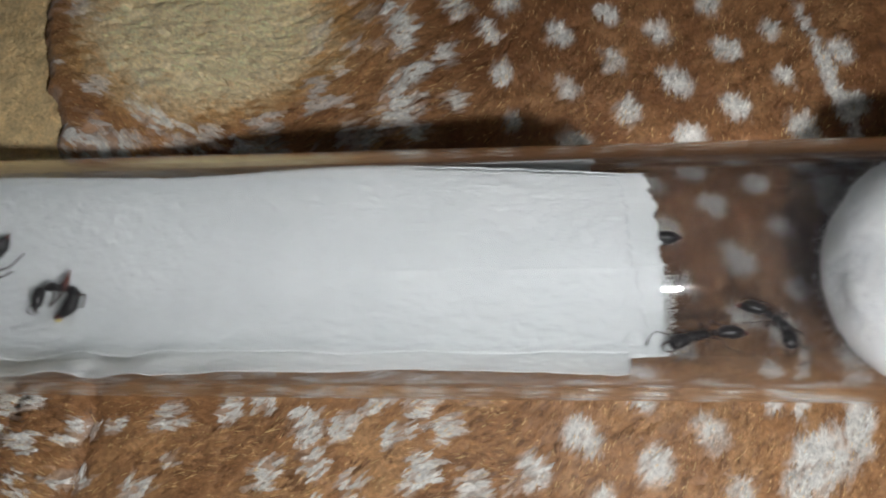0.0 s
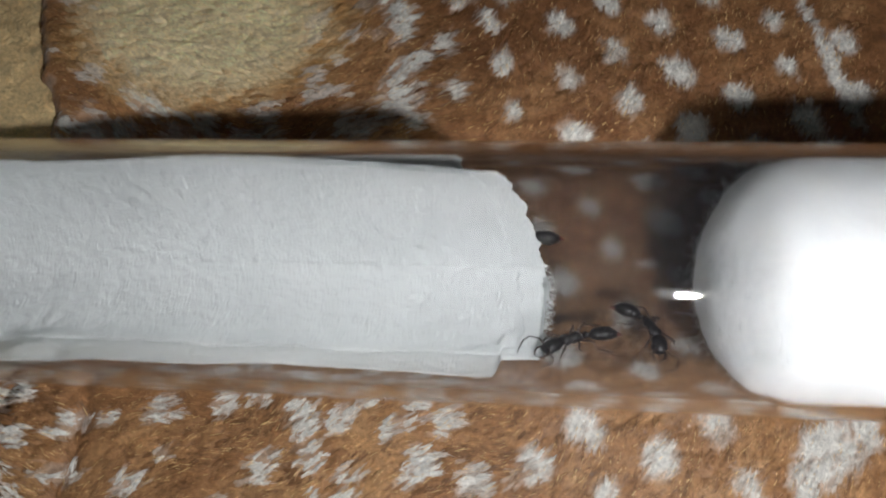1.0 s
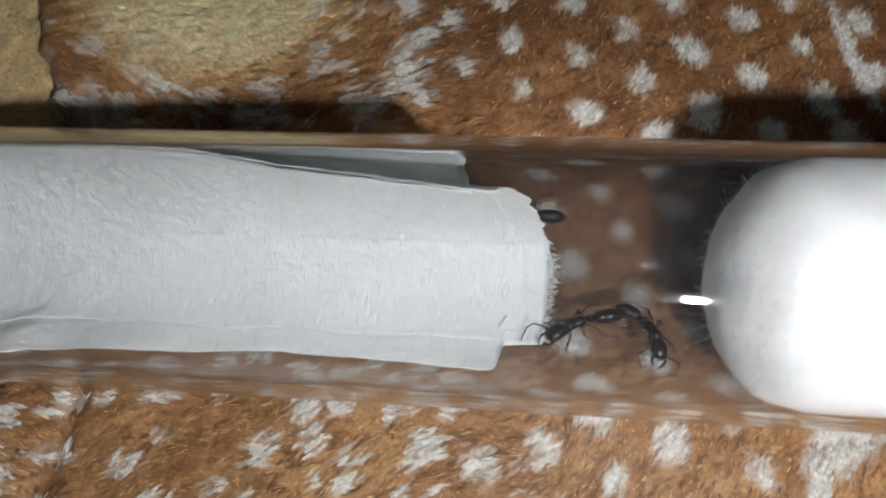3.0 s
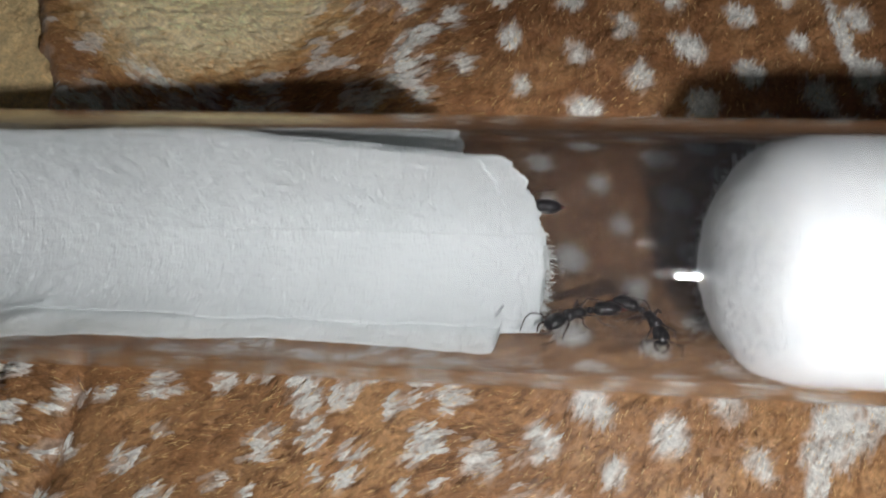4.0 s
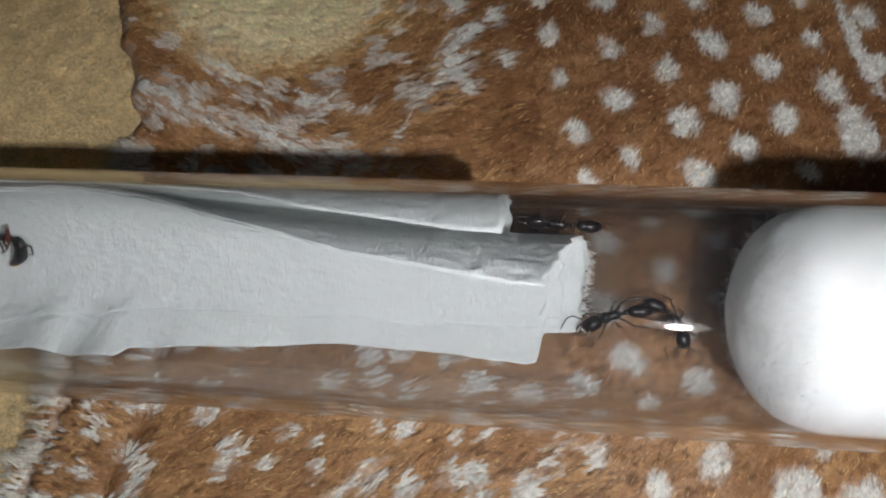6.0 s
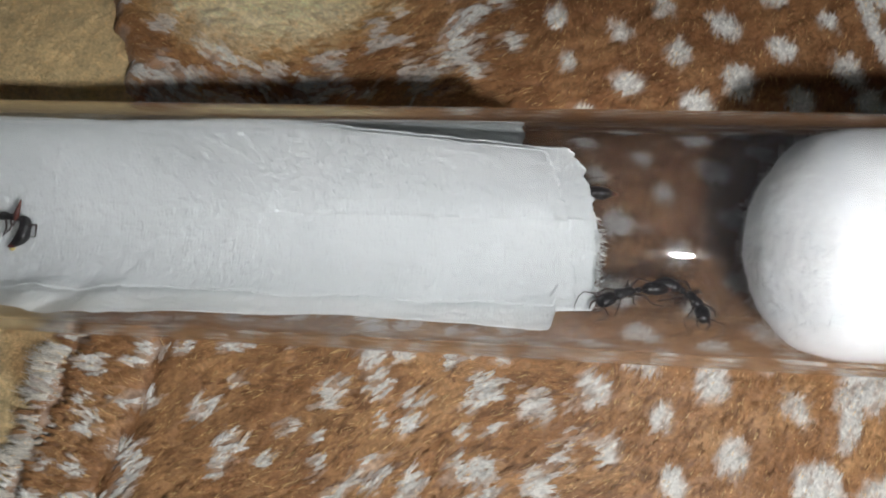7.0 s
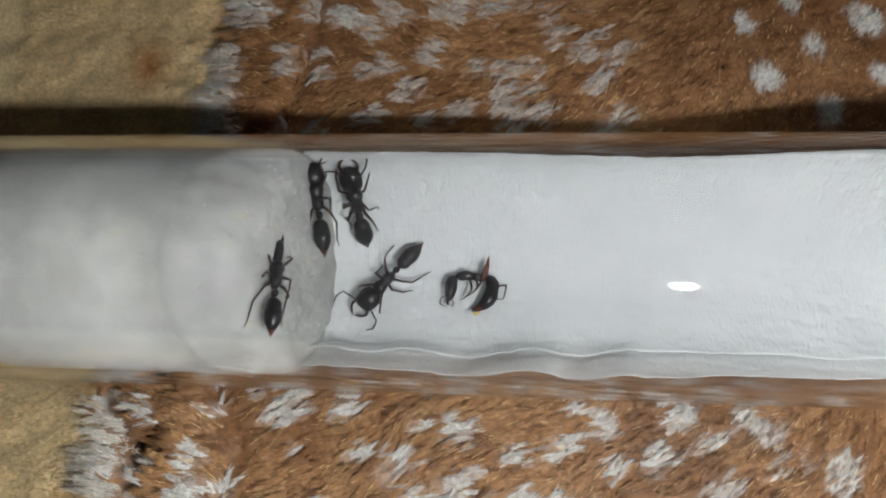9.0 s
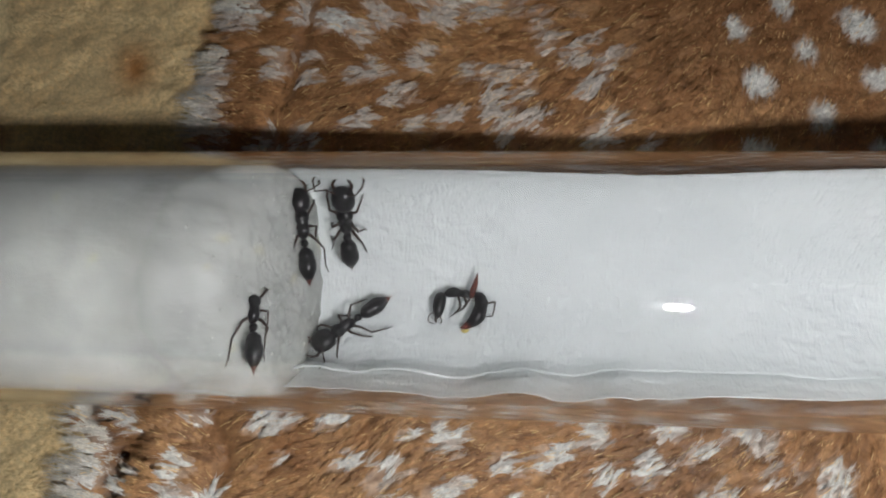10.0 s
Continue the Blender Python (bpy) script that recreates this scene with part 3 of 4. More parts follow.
def build_paper():
    paper = new("tissue_sheet")
    tagged(paper, "white folded tissue paper lining the inside of the tube", "tissue paper")
    def shape(ns, nv, front):
        """The sheet's grid of points; front: the upper ply, which ends short of the lower one's borders."""
        v = np.linspace(0, 1, nv)
        pts = np.zeros((ns, nv, 3))
        for j in range(nv):
            ragged = 0.35 * (fbm(np.array([v[j] * 26]), np.array([2.0 + 5 * front]), 91, 4)[0] - 0.5) * 2
            end = (right_end(0.3 + 0.7 * v[j]) - 1.7 if front else right_end(v[j])) + ragged
            s = -22.9 + 0.35 * (value_noise(v[j] * 14, 0.5, 93) - 0.5) + (end + 22.9) * np.linspace(0, 1, ns)
            low, high = low_edge(s) + 3.0 * (fbm(s * 0.45, s * 0 + 1, 95) - 0.5), free_edge(s)
            if front:
                low = np.maximum(low + 9, -131 + 5 * (fbm(s * 0.16, s * 0 + 8, 96) - 0.5)) - 16 * smooth(4, -16, s) + 16 * (fbm(s * 0.3, s * 0 + 4, 94) - 0.5) * smooth(8, -4, s)
            phi = low + (high - low) * v[j]
            r = 8.80 - 0.10 * (fbm(s * 0.22, phi * 0.03, 97) - 0.5) * 2
            # ripples along the lower border
            border = smooth(-118, -150, phi)
            r = r - border * (0.30 * np.sin(s * 0.55 + 2.2 * np.sin(s * 0.17)) + 0.3) * smooth(30, -5, s) - border * 0.1
            y, z = r * np.cos(np.radians(phi)), r * np.sin(np.radians(phi))
            # towards the open end the upper part leaves the wall and spans the tube; its lip folds back along the near wall
            loose = smooth(0, 17, s)
            k = np.clip((phi - LEAVE) / (high - LEAVE), 0, 1)
            cy, cz = lip_curve(s, k)
            mask = smooth(0.0, 0.12, k) * loose
            y, z = y + (cy - y) * mask, z + (cz - z) * mask
            pts[:, j] = np.stack([s, y, z], 1)
        fine = 0.07 * (fbm(pts[..., 0] * 1.1, v[None, :] * 22, 99) - 0.5) * 2
        n = grid_normals(pts)
        inward = -n * np.sign((n[:, :20, 1:] * pts[:, :20, 1:]).sum())
        pts += n * fine[..., None]
        if front:
            pts += inward * (0.13 + 0.10 * smooth(0.12, 0.0, v)[None, :] + 0.12 * fbm(pts[..., 0] * 0.3, v[None, :] * 3, 98) + 0.8 * smooth(0.13, 0.0, v)[None, :] * smooth(10, -2, pts[..., 0]) * fbm(pts[..., 0] * 0.22, pts[..., 0] * 0 + 5, 90))[..., None]
        return pts

    v = np.linspace(0, 1, 110)
    for name, front, size in (("main_ply", 0, (260, 110)), ("front_ply", 1, (240, 90))):
        pts = shape(*size, front)
        verts, faces = solid_sheet(pts, 0.05, grid_normals(pts))
        part(name, mesh_from(name, verts * MM, faces), TISSUE, paper)
    # the shorter ply that stays on the wall behind it
    ns, nv = 90, 40
    s = np.linspace(-22.6, 39.8, ns)[:, None] + 0.15 * np.sin(np.linspace(0, 30, nv))[None, :] * np.linspace(0, 1, ns)[:, None] ** 8
    top = np.interp(s, [-23, 4, 18, 24, 36, 40], [16, 1, 9, 20, 31, 32])
    phi = -84 + (top + 84) * np.linspace(0, 1, nv)[None, :]
    r = 8.90 - 0.06 * fbm(s * 0.4, phi * 0.06, 103)
    pts = np.stack([s, r * np.cos(np.radians(phi)), r * np.sin(np.radians(phi))], -1)
    verts, faces = solid_sheet(pts, 0.07, grid_normals(pts))
    back_ply = part("back_ply", mesh_from("back_ply", verts * MM, faces), TISSUE, paper)
    # torn fibres at the ragged end
    rng = np.random.default_rng(7)
    bm = bmesh.new()
    for k in range(120):
        v0 = rng.choice([0.05, 0.1, 0.16, 0.22, 0.27]) + rng.normal(0, 0.02)
        j = int(np.clip(v0, 0, 1) * 109)
        phi = low_edge(46.0) + (free_edge(44.0) - low_edge(46.0)) * v[min(j, len(v) - 1)]
        src = on_wall(right_end(v0) - 0.3, phi, 8.6)
        way = Vector((rng.uniform(0.5, 1), rng.normal(0, 0.4), rng.normal(0.3, 0.3))).normalized()
        sweep(bm, [src, src + way * rng.uniform(0.3, 0.6), src + way * rng.uniform(0.7, 1.3) + Vector((0, rng.normal(0, 0.2), rng.normal(0, 0.2)))], [0.036, 0.03, 0.014], 4)
    tagged(part("torn_fibre", bm, TISSUE, paper), kind="stuff")
    return paper, back_ply


def sweep(bm, points, radii, sides=6):
    """Add a tapered tube along points (mm) to a bmesh (m)."""
    rings = []
    pts = [Vector(p) for p in points]
    for i, p in enumerate(pts):
        d = (pts[min(i + 1, len(pts) - 1)] - pts[max(i - 1, 0)]).normalized()
        a = d.orthogonal().normalized() if not rings else (prev - d * prev.dot(d)).normalized()
        prev = a
        b = d.cross(a)
        rings.append([bm.verts.new((p + (a * math.cos(q) + b * math.sin(q)) * radii[i]) * MM) for q in np.linspace(0, 2 * math.pi, sides, endpoint=False)])
    for r0, r1 in zip(rings, rings[1:]):
        for j in range(sides):
            bm.faces.new((r0[j], r0[(j + 1) % sides], r1[(j + 1) % sides], r1[j]))
    bm.faces.new(rings[0][::-1])
    bm.faces.new(rings[-1])


# ---- cotton ----
def build_dry_cotton():
    plug = new("cotton_plug")
    tagged(plug, "dry white cotton wool plug closing the tube", "cotton plug")
    prof = []
    for r in np.linspace(0.02, 8.9, 34):
        prof.append((57.7 + 4.4 * (r / 8.9) ** 2.7 + 1.6 * max(0, r / 8.9 - 0.93) / 0.07, r))
    prof += [(s, 8.93) for s in np.linspace(65, 84, 24)] + [(86, 7), (86.5, 0.02)]
    verts, faces = lathe(prof, 120)
    s, y, z = verts.T
    rad = np.hypot(y, z)
    lump = (fbm(y * 0.2 + 9, z * 0.2, 111, 2) - 0.5) * 0.9 + (fbm(y * 1.5, z * 1.5 + s, 113) - 0.5) * 0.28
    verts[:, 0] += lump * np.where(s < 66, 1, 0) * (1 - smooth(7.6, 8.9, rad) * 0.6)
    part("plug_body", mesh_from("plug_body", verts * MM, faces), DRY_COTTON, plug)
    rng = np.random.default_rng(11)
    bm = bmesh.new()
    for k in range(2600):
        r, a = 8.7 * math.sqrt(rng.uniform(0.02, 1)), rng.uniform(0, 2 * math.pi)
        base = Vector((57.9 + 4.4 * (r / 8.9) ** 2.7 + (fbm(np.array([r * math.cos(a) * 0.2 + 9]), np.array([r * math.sin(a) * 0.2]), 111, 2)[0] - 0.5) * 0.9, r * math.cos(a), r * math.sin(a)))
        way = Vector((rng.uniform(-1, -0.05), rng.normal(0, 1), rng.normal(0, 1))).normalized()
        bend = Vector(rng.normal(0, 0.35, 3))
        ln = rng.uniform(0.25, 1.1)
        pts = [base, base + way * ln * 0.5, base + way * ln + bend * ln]
        pts = [p if math.hypot(p.y, p.z) < 8.8 else Vector((p.x, p.y * 8.8 / math.hypot(p.y, p.z), p.z * 8.8 / math.hypot(p.y, p.z))) for p in pts]
        sweep(bm, pts, [0.014, 0.012, 0.005], 3)
    tagged(part("cotton_fibre", bm, DRY_COTTON, plug), kind="stuff")
    return plug


VIEW = Vector((0, math.cos(math.radians(108)), math.sin(math.radians(108))))    # towards the viewer, across the tube
LEVEL = Vector((0, math.cos(math.radians(18)), math.sin(math.radians(18))))


def face_s(w):
    """Where the sloping face of the wet cotton lies, w mm towards the viewer."""
    return -22.7 - 1.0 * smooth(-6, 4, w) - 3.0 * np.clip(w / 8.9, 0, 1) ** 1.8


def face_at(y, z):
    """The lumpy face of the wet cotton, which rounds over into the glass at its rim."""
    r, w = np.hypot(y, z), y * VIEW.y + z * VIEW.z
    lumps = (fbm(y * 0.45, z * 0.45, 121) - 0.5) * 0.7 + (fbm(y * 1.3, z * 1.3, 122) - 0.5) * 0.3 + (fbm(y * 3.0, z * 3.0, 123) - 0.5) * 0.2
    return face_s(w) + lumps - 3.6 * (np.clip(r / 8.96, 0, 1) ** 6) * (0.8 + 0.4 * fbm(y * 0.5, z * 0.5, 125, 3)) * smooth(1, 7, w)


COTTON_END = -51.0   # how far the wet cotton reaches into the tube


def build_wet_cotton():
    plug = new("wet_cotton")
    tagged(plug, "water-soaked cotton filling the rounded end of the tube", "wet cotton")
    n, rings = 150, 70
    ang = np.linspace(0, 2 * math.pi, n, endpoint=False)
    rows = []
    for r in np.linspace(0.02, 8.96, rings):
        y, z = r * np.cos(ang), r * np.sin(ang)
        s = face_at(y, z)
        rows.append(np.stack([s, y, z], 1))
    last = rows[-1][:, 0]
    for k in np.linspace(0.03, 1, 14):
        s = last * (1 - k) + (COTTON_END + 7.0) * k
        rows.append(np.stack([s, 8.96 * np.cos(ang), 8.96 * np.sin(ang)], 1))
    for a in np.linspace(0.08, math.pi / 2 - 0.001, 16):
        c, g = math.cos(a) ** 0.8, math.sin(a)
        bulge = 0.5 * (value_noise(2 + np.cos(ang) * 1.5, 2 + np.sin(ang) * 1.5, 126) - 0.5) * g
        rows.append(np.stack([COTTON_END + 7.0 - 7.0 * g + bulge, 8.96 * c * np.cos(ang), 8.96 * c * np.sin(ang)], 1))
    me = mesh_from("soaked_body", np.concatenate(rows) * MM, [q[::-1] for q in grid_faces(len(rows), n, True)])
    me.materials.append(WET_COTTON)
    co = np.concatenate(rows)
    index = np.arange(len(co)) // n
    # light put into the colour: face darker, wall brightest just behind the rim
    light_gain = np.where(index < rings, 0.66, 0.74 + 0.40 * smooth(rings - 2, rings + 4, index) - 0.14 * smooth(rings + 4, rings + 14, index))
    light_gain = light_gain * (0.94 + 0.12 * fbm(co[:, 0] * 0.3, np.arctan2(co[:, 2], co[:, 1]) * 3, 128))
    att = me.attributes.new("painted_light", "FLOAT_COLOR", "POINT")
    att.data.foreach_set("color", np.stack([light_gain, light_gain, light_gain, light_gain * 0 + 1], 1).ravel())
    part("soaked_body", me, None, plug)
    rng = np.random.default_rng(31)
    bm = bmesh.new()
    for k in range(300):
        w, l = rng.uniform(-7.5, 8.0), rng.uniform(-7.8, 7.8)
        if math.hypot(w, l) > 8.6:
            continue
        at = VIEW * w + LEVEL * l
        at.x = float(face_at(np.array([at.y]), np.array([at.z]))[0]) + 0.03
        size = rng.uniform(0.035, 0.11)
        m = Matrix.Translation(at * MM) @ Matrix.Diagonal((size, size * rng.uniform(0.8, 1.9), size, 1))
        bmesh.ops.create_icosphere(bm, subdivisions=1, radius=MM, matrix=m)
    tagged(part("water_bead", bm, WATER, plug), kind="stuff")
    return plug


# ---- ants: forward is +x, feet at z = 0, about 6.4 mm long ----
def loft(bm, rings, sides=14):
    """A closed body through ellipses (x, z, half width, half height), in mm."""
    loops = []
    for x, z, w, h in rings:
        w, h = w * 1.12, h * 1.1
        loops.append([bm.verts.new(Vector((x, w * math.cos(a), z + h * math.sin(a))) * MM) for a in np.linspace(0, 2 * math.pi, sides, endpoint=False)])
    for p, q in zip(loops, loops[1:]):
        for j in range(sides):
            bm.faces.new((p[j], q[j], q[(j + 1) % sides], p[(j + 1) % sides]))
    bm.faces.new(loops[0])
    bm.faces.new(loops[-1][::-1])


def egg(x0, x1, w, h, z, fat=0.5, n=11):
    out = []
    for k in range(n):
        u = k / (n - 1)
        g = max(math.sin(math.pi * u ** (math.log(0.5) / math.log(fat))), 0.06) ** 0.75
        out.append((x0 + (x1 - x0) * u, z, w * g, h * g))
    return out


def bent(bm, curve):
    """Bend a mesh sideways along an arc of so many degrees per mm."""
    if curve:
        k = math.radians(curve) / MM
        for v in bm.verts:
            a, d = v.co.x * k, 1 / k - v.co.y
            v.co.x, v.co.y = d * math.sin(a), 1 / k - d * math.cos(a)
    return bm


def build_ant(label, curve=0.0, spread_legs=1.0, seed=1, legs=(0, 1, 2, 3, 4, 5), head_size=1.0, feelers=True):
    rng = random.Random(seed)
    ant = new("ant")
    tagged(ant, label, "ant", group="ants in the test tube")
    z = 0.85
    bm = bmesh.new()
    loft(bm, [(1.38, z, 0.14, 0.14)] + [(x, z + dz, w * head_size, h * head_size) for x, dz, w, h in ((1.45, 0, 0.32, 0.28), (1.6, 0, 0.44, 0.38), (1.9, 0.02, 0.53, 0.44), (2.3, 0.02, 0.55, 0.44), (2.65, 0, 0.50, 0.38), (2.88, -0.04, 0.38, 0.28), (3.0, -0.08, 0.2, 0.15))], 16)
    head = part("head", bent(bm, curve), BLACK_CHITIN, ant)
    for sgn in (-1, 1):
        bm = bmesh.new()
        pts = [(2.75, sgn * 0.40 * head_size, z - 0.1), (3.12, sgn * 0.50 * head_size, z - 0.12), (3.42, sgn * 0.38 * head_size, z - 0.15), (3.62, sgn * 0.2, z - 0.17), (3.72, sgn * 0.05, z - 0.18)]
        sweep(bm, pts, [0.11, 0.10, 0.085, 0.06, 0.02], 7)
        part("mandible", bent(bm, curve), LEG_CHITIN, head, "dark brown curved jaw")
        bm = bmesh.new()
        loft(bm, egg(2.30, 2.48, 0.09, 0.09, z + 0.12, 0.5, 6), 8)
        bmesh.ops.translate(bm, verts=bm.verts, vec=Vector((0, sgn * 0.47 * head_size, 0)) * MM)
        part("eye", bent(bm, curve), BLACK_CHITIN, head)
        if feelers:
            bm = bmesh.new()
            j = [rng.uniform(-0.2, 0.2) for _ in range(6)]
            pts = [(2.65, sgn * 0.18, z + 0.25), (2.9 + j[0], sgn * 0.8, z + 0.45), (3.1 + j[1], sgn * (1.35 + j[2]), z + 0.4),
                   (3.6 + j[3], sgn * (1.45 + j[2]), z + 0.15), (4.15 + j[4], sgn * (1.2 + j[5]), z - 0.15), (4.5 + j[4], sgn * (1.0 + j[5]), z - 0.35)]
            sweep(bm, pts, [0.065, 0.055, 0.055, 0.06, 0.06, 0.03], 6)
            part("antenna", bent(bm, curve), LEG_CHITIN, ant)
    bm = bmesh.new()
    loft(bm, [(1.55, z, 0.14, 0.14), (1.45, z, 0.28, 0.26), (1.2, z + 0.05, 0.45, 0.40), (0.95, z + 0.06, 0.44, 0.40), (0.72, z + 0.02, 0.34, 0.34), (0.55, z + 0.02, 0.35, 0.34),
              (0.3, z + 0.04, 0.35, 0.37), (0.0, z + 0.02, 0.33, 0.34), (-0.2, z - 0.05, 0.2, 0.2), (-0.32, z - 0.1, 0.1, 0.1)])
    part("thorax", bent(bm, curve), BLACK_CHITIN, ant)
    bm = bmesh.new()
    loft(bm, [(-0.28, z - 0.1, 0.1, 0.09), (-0.42, z, 0.19, 0.25), (-0.58, z + 0.03, 0.22, 0.29), (-0.72, z, 0.18, 0.22), (-0.84, z - 0.08, 0.1, 0.1)])
    part("petiole", bent(bm, curve), BLACK_CHITIN, ant)
    bm = bmesh.new()
    loft(bm, [(-0.8, z - 0.08, 0.1, 0.1), (-0.92, z - 0.03, 0.26, 0.26), (-1.12, z, 0.40, 0.39), (-1.36, z, 0.45, 0.44), (-1.44, z, 0.435, 0.425), (-1.5, z, 0.445, 0.435), (-1.75, z, 0.50, 0.48),
              (-2.02, z, 0.51, 0.49), (-2.24, z, 0.48, 0.46), (-2.28, z, 0.455, 0.44), (-2.34, z, 0.45, 0.43), (-2.56, z - 0.03, 0.36, 0.35), (-2.6, z - 0.03, 0.335, 0.33), (-2.85, z - 0.06, 0.2, 0.2)])
    gaster = part("gaster", bent(bm, curve), BLACK_CHITIN, ant)
    bm = bmesh.new()
    loft(bm, [(-2.78, z - 0.06, 0.215, 0.21), (-2.98, z - 0.09, 0.13, 0.13), (-3.15, z - 0.12, 0.05, 0.05), (-3.3, z - 0.14, 0.01, 0.01)], 10)
    part("gaster_tip", bent(bm, curve), RED_CHITIN, gaster, "red-brown pointed tip")
    hips = ((1.1, 0.75, 0.9, 0.75), (0.55, -0.25, -0.45, -0.75), (0.1, -0.75, -1.2, -2.0))
    for k in legs:
        sgn, row = (1 if k % 2 else -1), hips[k // 2]
        j = [rng.uniform(-0.25, 0.25) for _ in range(5)]
        out = spread_legs
        pts = [(row[0], sgn * 0.2, z - 0.15), (row[0] + 0.35 * row[1] + 0.2 * j[0], sgn * 0.6 * out, z + 0.15), (row[0] + 0.9 * row[1] + j[0], sgn * (1.0 + 0.3 * j[1]) * out, z + 0.35),
               (row[0] + 0.6 * row[1] + 0.7 * row[2] * 0.8 + j[2], sgn * (1.3 + j[3]) * out, z - 0.25), (row[0] + 0.5 * row[1] + row[3] * 0.9 + j[2], sgn * (1.35 + j[3]) * out, 0.04),
               (row[0] + 0.5 * row[1] + row[3] * 1.12 + j[2], sgn * (1.5 + j[3] + 0.3 * j[4]) * out, 0.03)]
        bm = bmesh.new()
        sweep(bm, pts, [0.12, 0.10, 0.085, 0.065, 0.05, 0.03], 6)
        part("leg", bent(bm, curve), LEG_CHITIN, ant)
    return ant


def rounded(points, radii, steps=5):
    """A smooth run of points (mm) and radii through a few given ones, for a swept body."""
    p, r = np.array(points, float), np.array(radii, float)
    t, k = np.linspace(0, len(p) - 1, (len(p) - 1) * steps + 1), np.arange(len(p))
    fine = [np.array([float(monotone(k, p[:, c], q)) for q in t]) for c in range(3)] + [np.array([float(monotone(k, r, q)) for q in t])]
    return np.stack(fine[:3], 1), fine[3]


def build_curled_ant(label):
    """An ant that lies on its side, bent into an arch: x along the tube, y across it, z towards the viewer."""
    ant = new("ant")
    tagged(ant, label, "ant", group="ants in the test tube")
    z = 0.7

    def body(name, points, radii, mat, parent, label="", sides=12):
        bm = bmesh.new()
        pts, rad = rounded([(x, y, z + dz) for x, y, dz in points], radii)
        sweep(bm, pts, rad, sides)
        return part(name, bm, mat, parent, label)

    head = body("head", [(-1.36, 0.70, 0), (-1.48, 0.45, 0), (-1.62, -0.15, 0), (-1.68, -0.85, 0), (-1.78, -1.35, 0)], [0.16, 0.42, 0.52, 0.42, 0.14], BLACK_CHITIN, ant)
    body("mandible", [(-1.78, -1.2, -0.1), (-1.85, -1.5, -0.1), (-1.78, -1.78, -0.1)], [0.14, 0.11, 0.02], LEG_CHITIN, head, "dark brown curved jaw", 7)
    body("thorax", [(-1.25, 0.55, 0), (-0.95, 0.66, 0), (-0.45, 0.76, 0.05), (0.0, 0.68, 0), (0.4, 0.64, 0.02), (0.85, 0.40, 0)], [0.14, 0.36, 0.42, 0.30, 0.36, 0.18], BLACK_CHITIN, ant)
    body("petiole", [(0.82, 0.40, 0), (1.0, 0.55, 0.1), (1.22, 0.66, 0)], [0.12, 0.26, 0.14], BLACK_CHITIN, ant)
    gaster = body("gaster", [(1.18, 0.72, 0), (1.45, 0.45, 0), (1.66, -0.10, 0), (1.62, -0.35, 0), (1.45, -1.05, 0), (1.0, -1.62, 0), (0.72, -1.84, 0)], [0.14, 0.44, 0.54, 0.52, 0.60, 0.46, 0.34], BLACK_CHITIN, ant)
    body("gaster_tip", [(0.80, -1.78, 0), (0.42, -2.0, 0), (0.02, -2.12, -0.05)], [0.36, 0.24, 0.02], RED_CHITIN, gaster, "red-brown pointed tip")
    body("tail_drop", [(0.75, -2.22, -0.2), (0.45, -2.32, -0.2), (0.12, -2.3, -0.2)], [0.06, 0.16, 0.05], YOLK, ant, "pale yellow drop", 8)
    body("raised_leg", [(0.88, 0.25, 0.35), (1.02, 0.85, 0.5), (1.2, 1.45, 0.55), (1.33, 2.3, 0.5)], [0.12, 0.26, 0.2, 0.02], RED_CHITIN, ant, "red-brown pointed leg", 8)
    for points in (((1.95, -0.15, 0.2), (2.72, 0.02, 0.1), (2.5, -1.05, -0.2), (1.88, -1.12, -0.4)), ((-0.15, 0.4, 0.2), (0.05, -0.4, 0.3), (-0.4, -0.95, 0), (-0.8, -1.2, -0.4)),
                   ((0.35, 0.4, 0.3), (0.5, -0.25, 0.3), (0.0, -0.76, 0.1), (-0.7, -1.1, -0.3)), ((0.75, 0.2, 0.2), (0.45, -0.3, 0.25), (0.1, -0.6, -0.1), (-0.1, -0.5, -0.5))):
        body("leg", points, [0.10, 0.085, 0.06, 0.03], LEG_CHITIN, ant, "", 6)
    for points in (((-1.85, -0.95, 0.2), (-2.35, -1.15, 0.1), (-2.45, -1.6, -0.1), (-1.95, -1.82, -0.3)), ((-1.55, -1.15, 0.3), (-1.35, -1.6, 0.1), (-1.5, -1.75, -0.2))):
        body("antenna", points, [0.06, 0.055, 0.055, 0.03][:len(points)], LEG_CHITIN, ant, "", 6)
    return ant


def stand(head, tail, up, size=1.0, lift=0.0):
    """The pose, in the tube, of an ant whose head and tail lie at two places (mm) and whose back faces up."""
    mid = (head + tail) / 2
    fwd = (head - tail).normalized()
    up = (up - fwd * up.dot(fwd)).normalized()
    side = up.cross(fwd)
    m = Matrix((fwd, side, up)).transposed().to_4x4()
    m.translation = (mid + up * lift) * MM
    return m, size


def wall_stand(s0, phi0, s1, phi1, size=1.0, r=8.75, lift=0.0):
    """Head at (s0, phi0), tail at (s1, phi1) on the tube's inner wall."""
    a, b = on_wall(s0, phi0, r), on_wall(s1, phi1, r)
    mid = (a + b) / 2
    sag_in = r - math.hypot(mid.y, mid.z)
    up = Vector((0, -mid.y, -mid.z))
    m, _ = stand(a, b, up, size, lift - sag_in * 0.55)
    return m


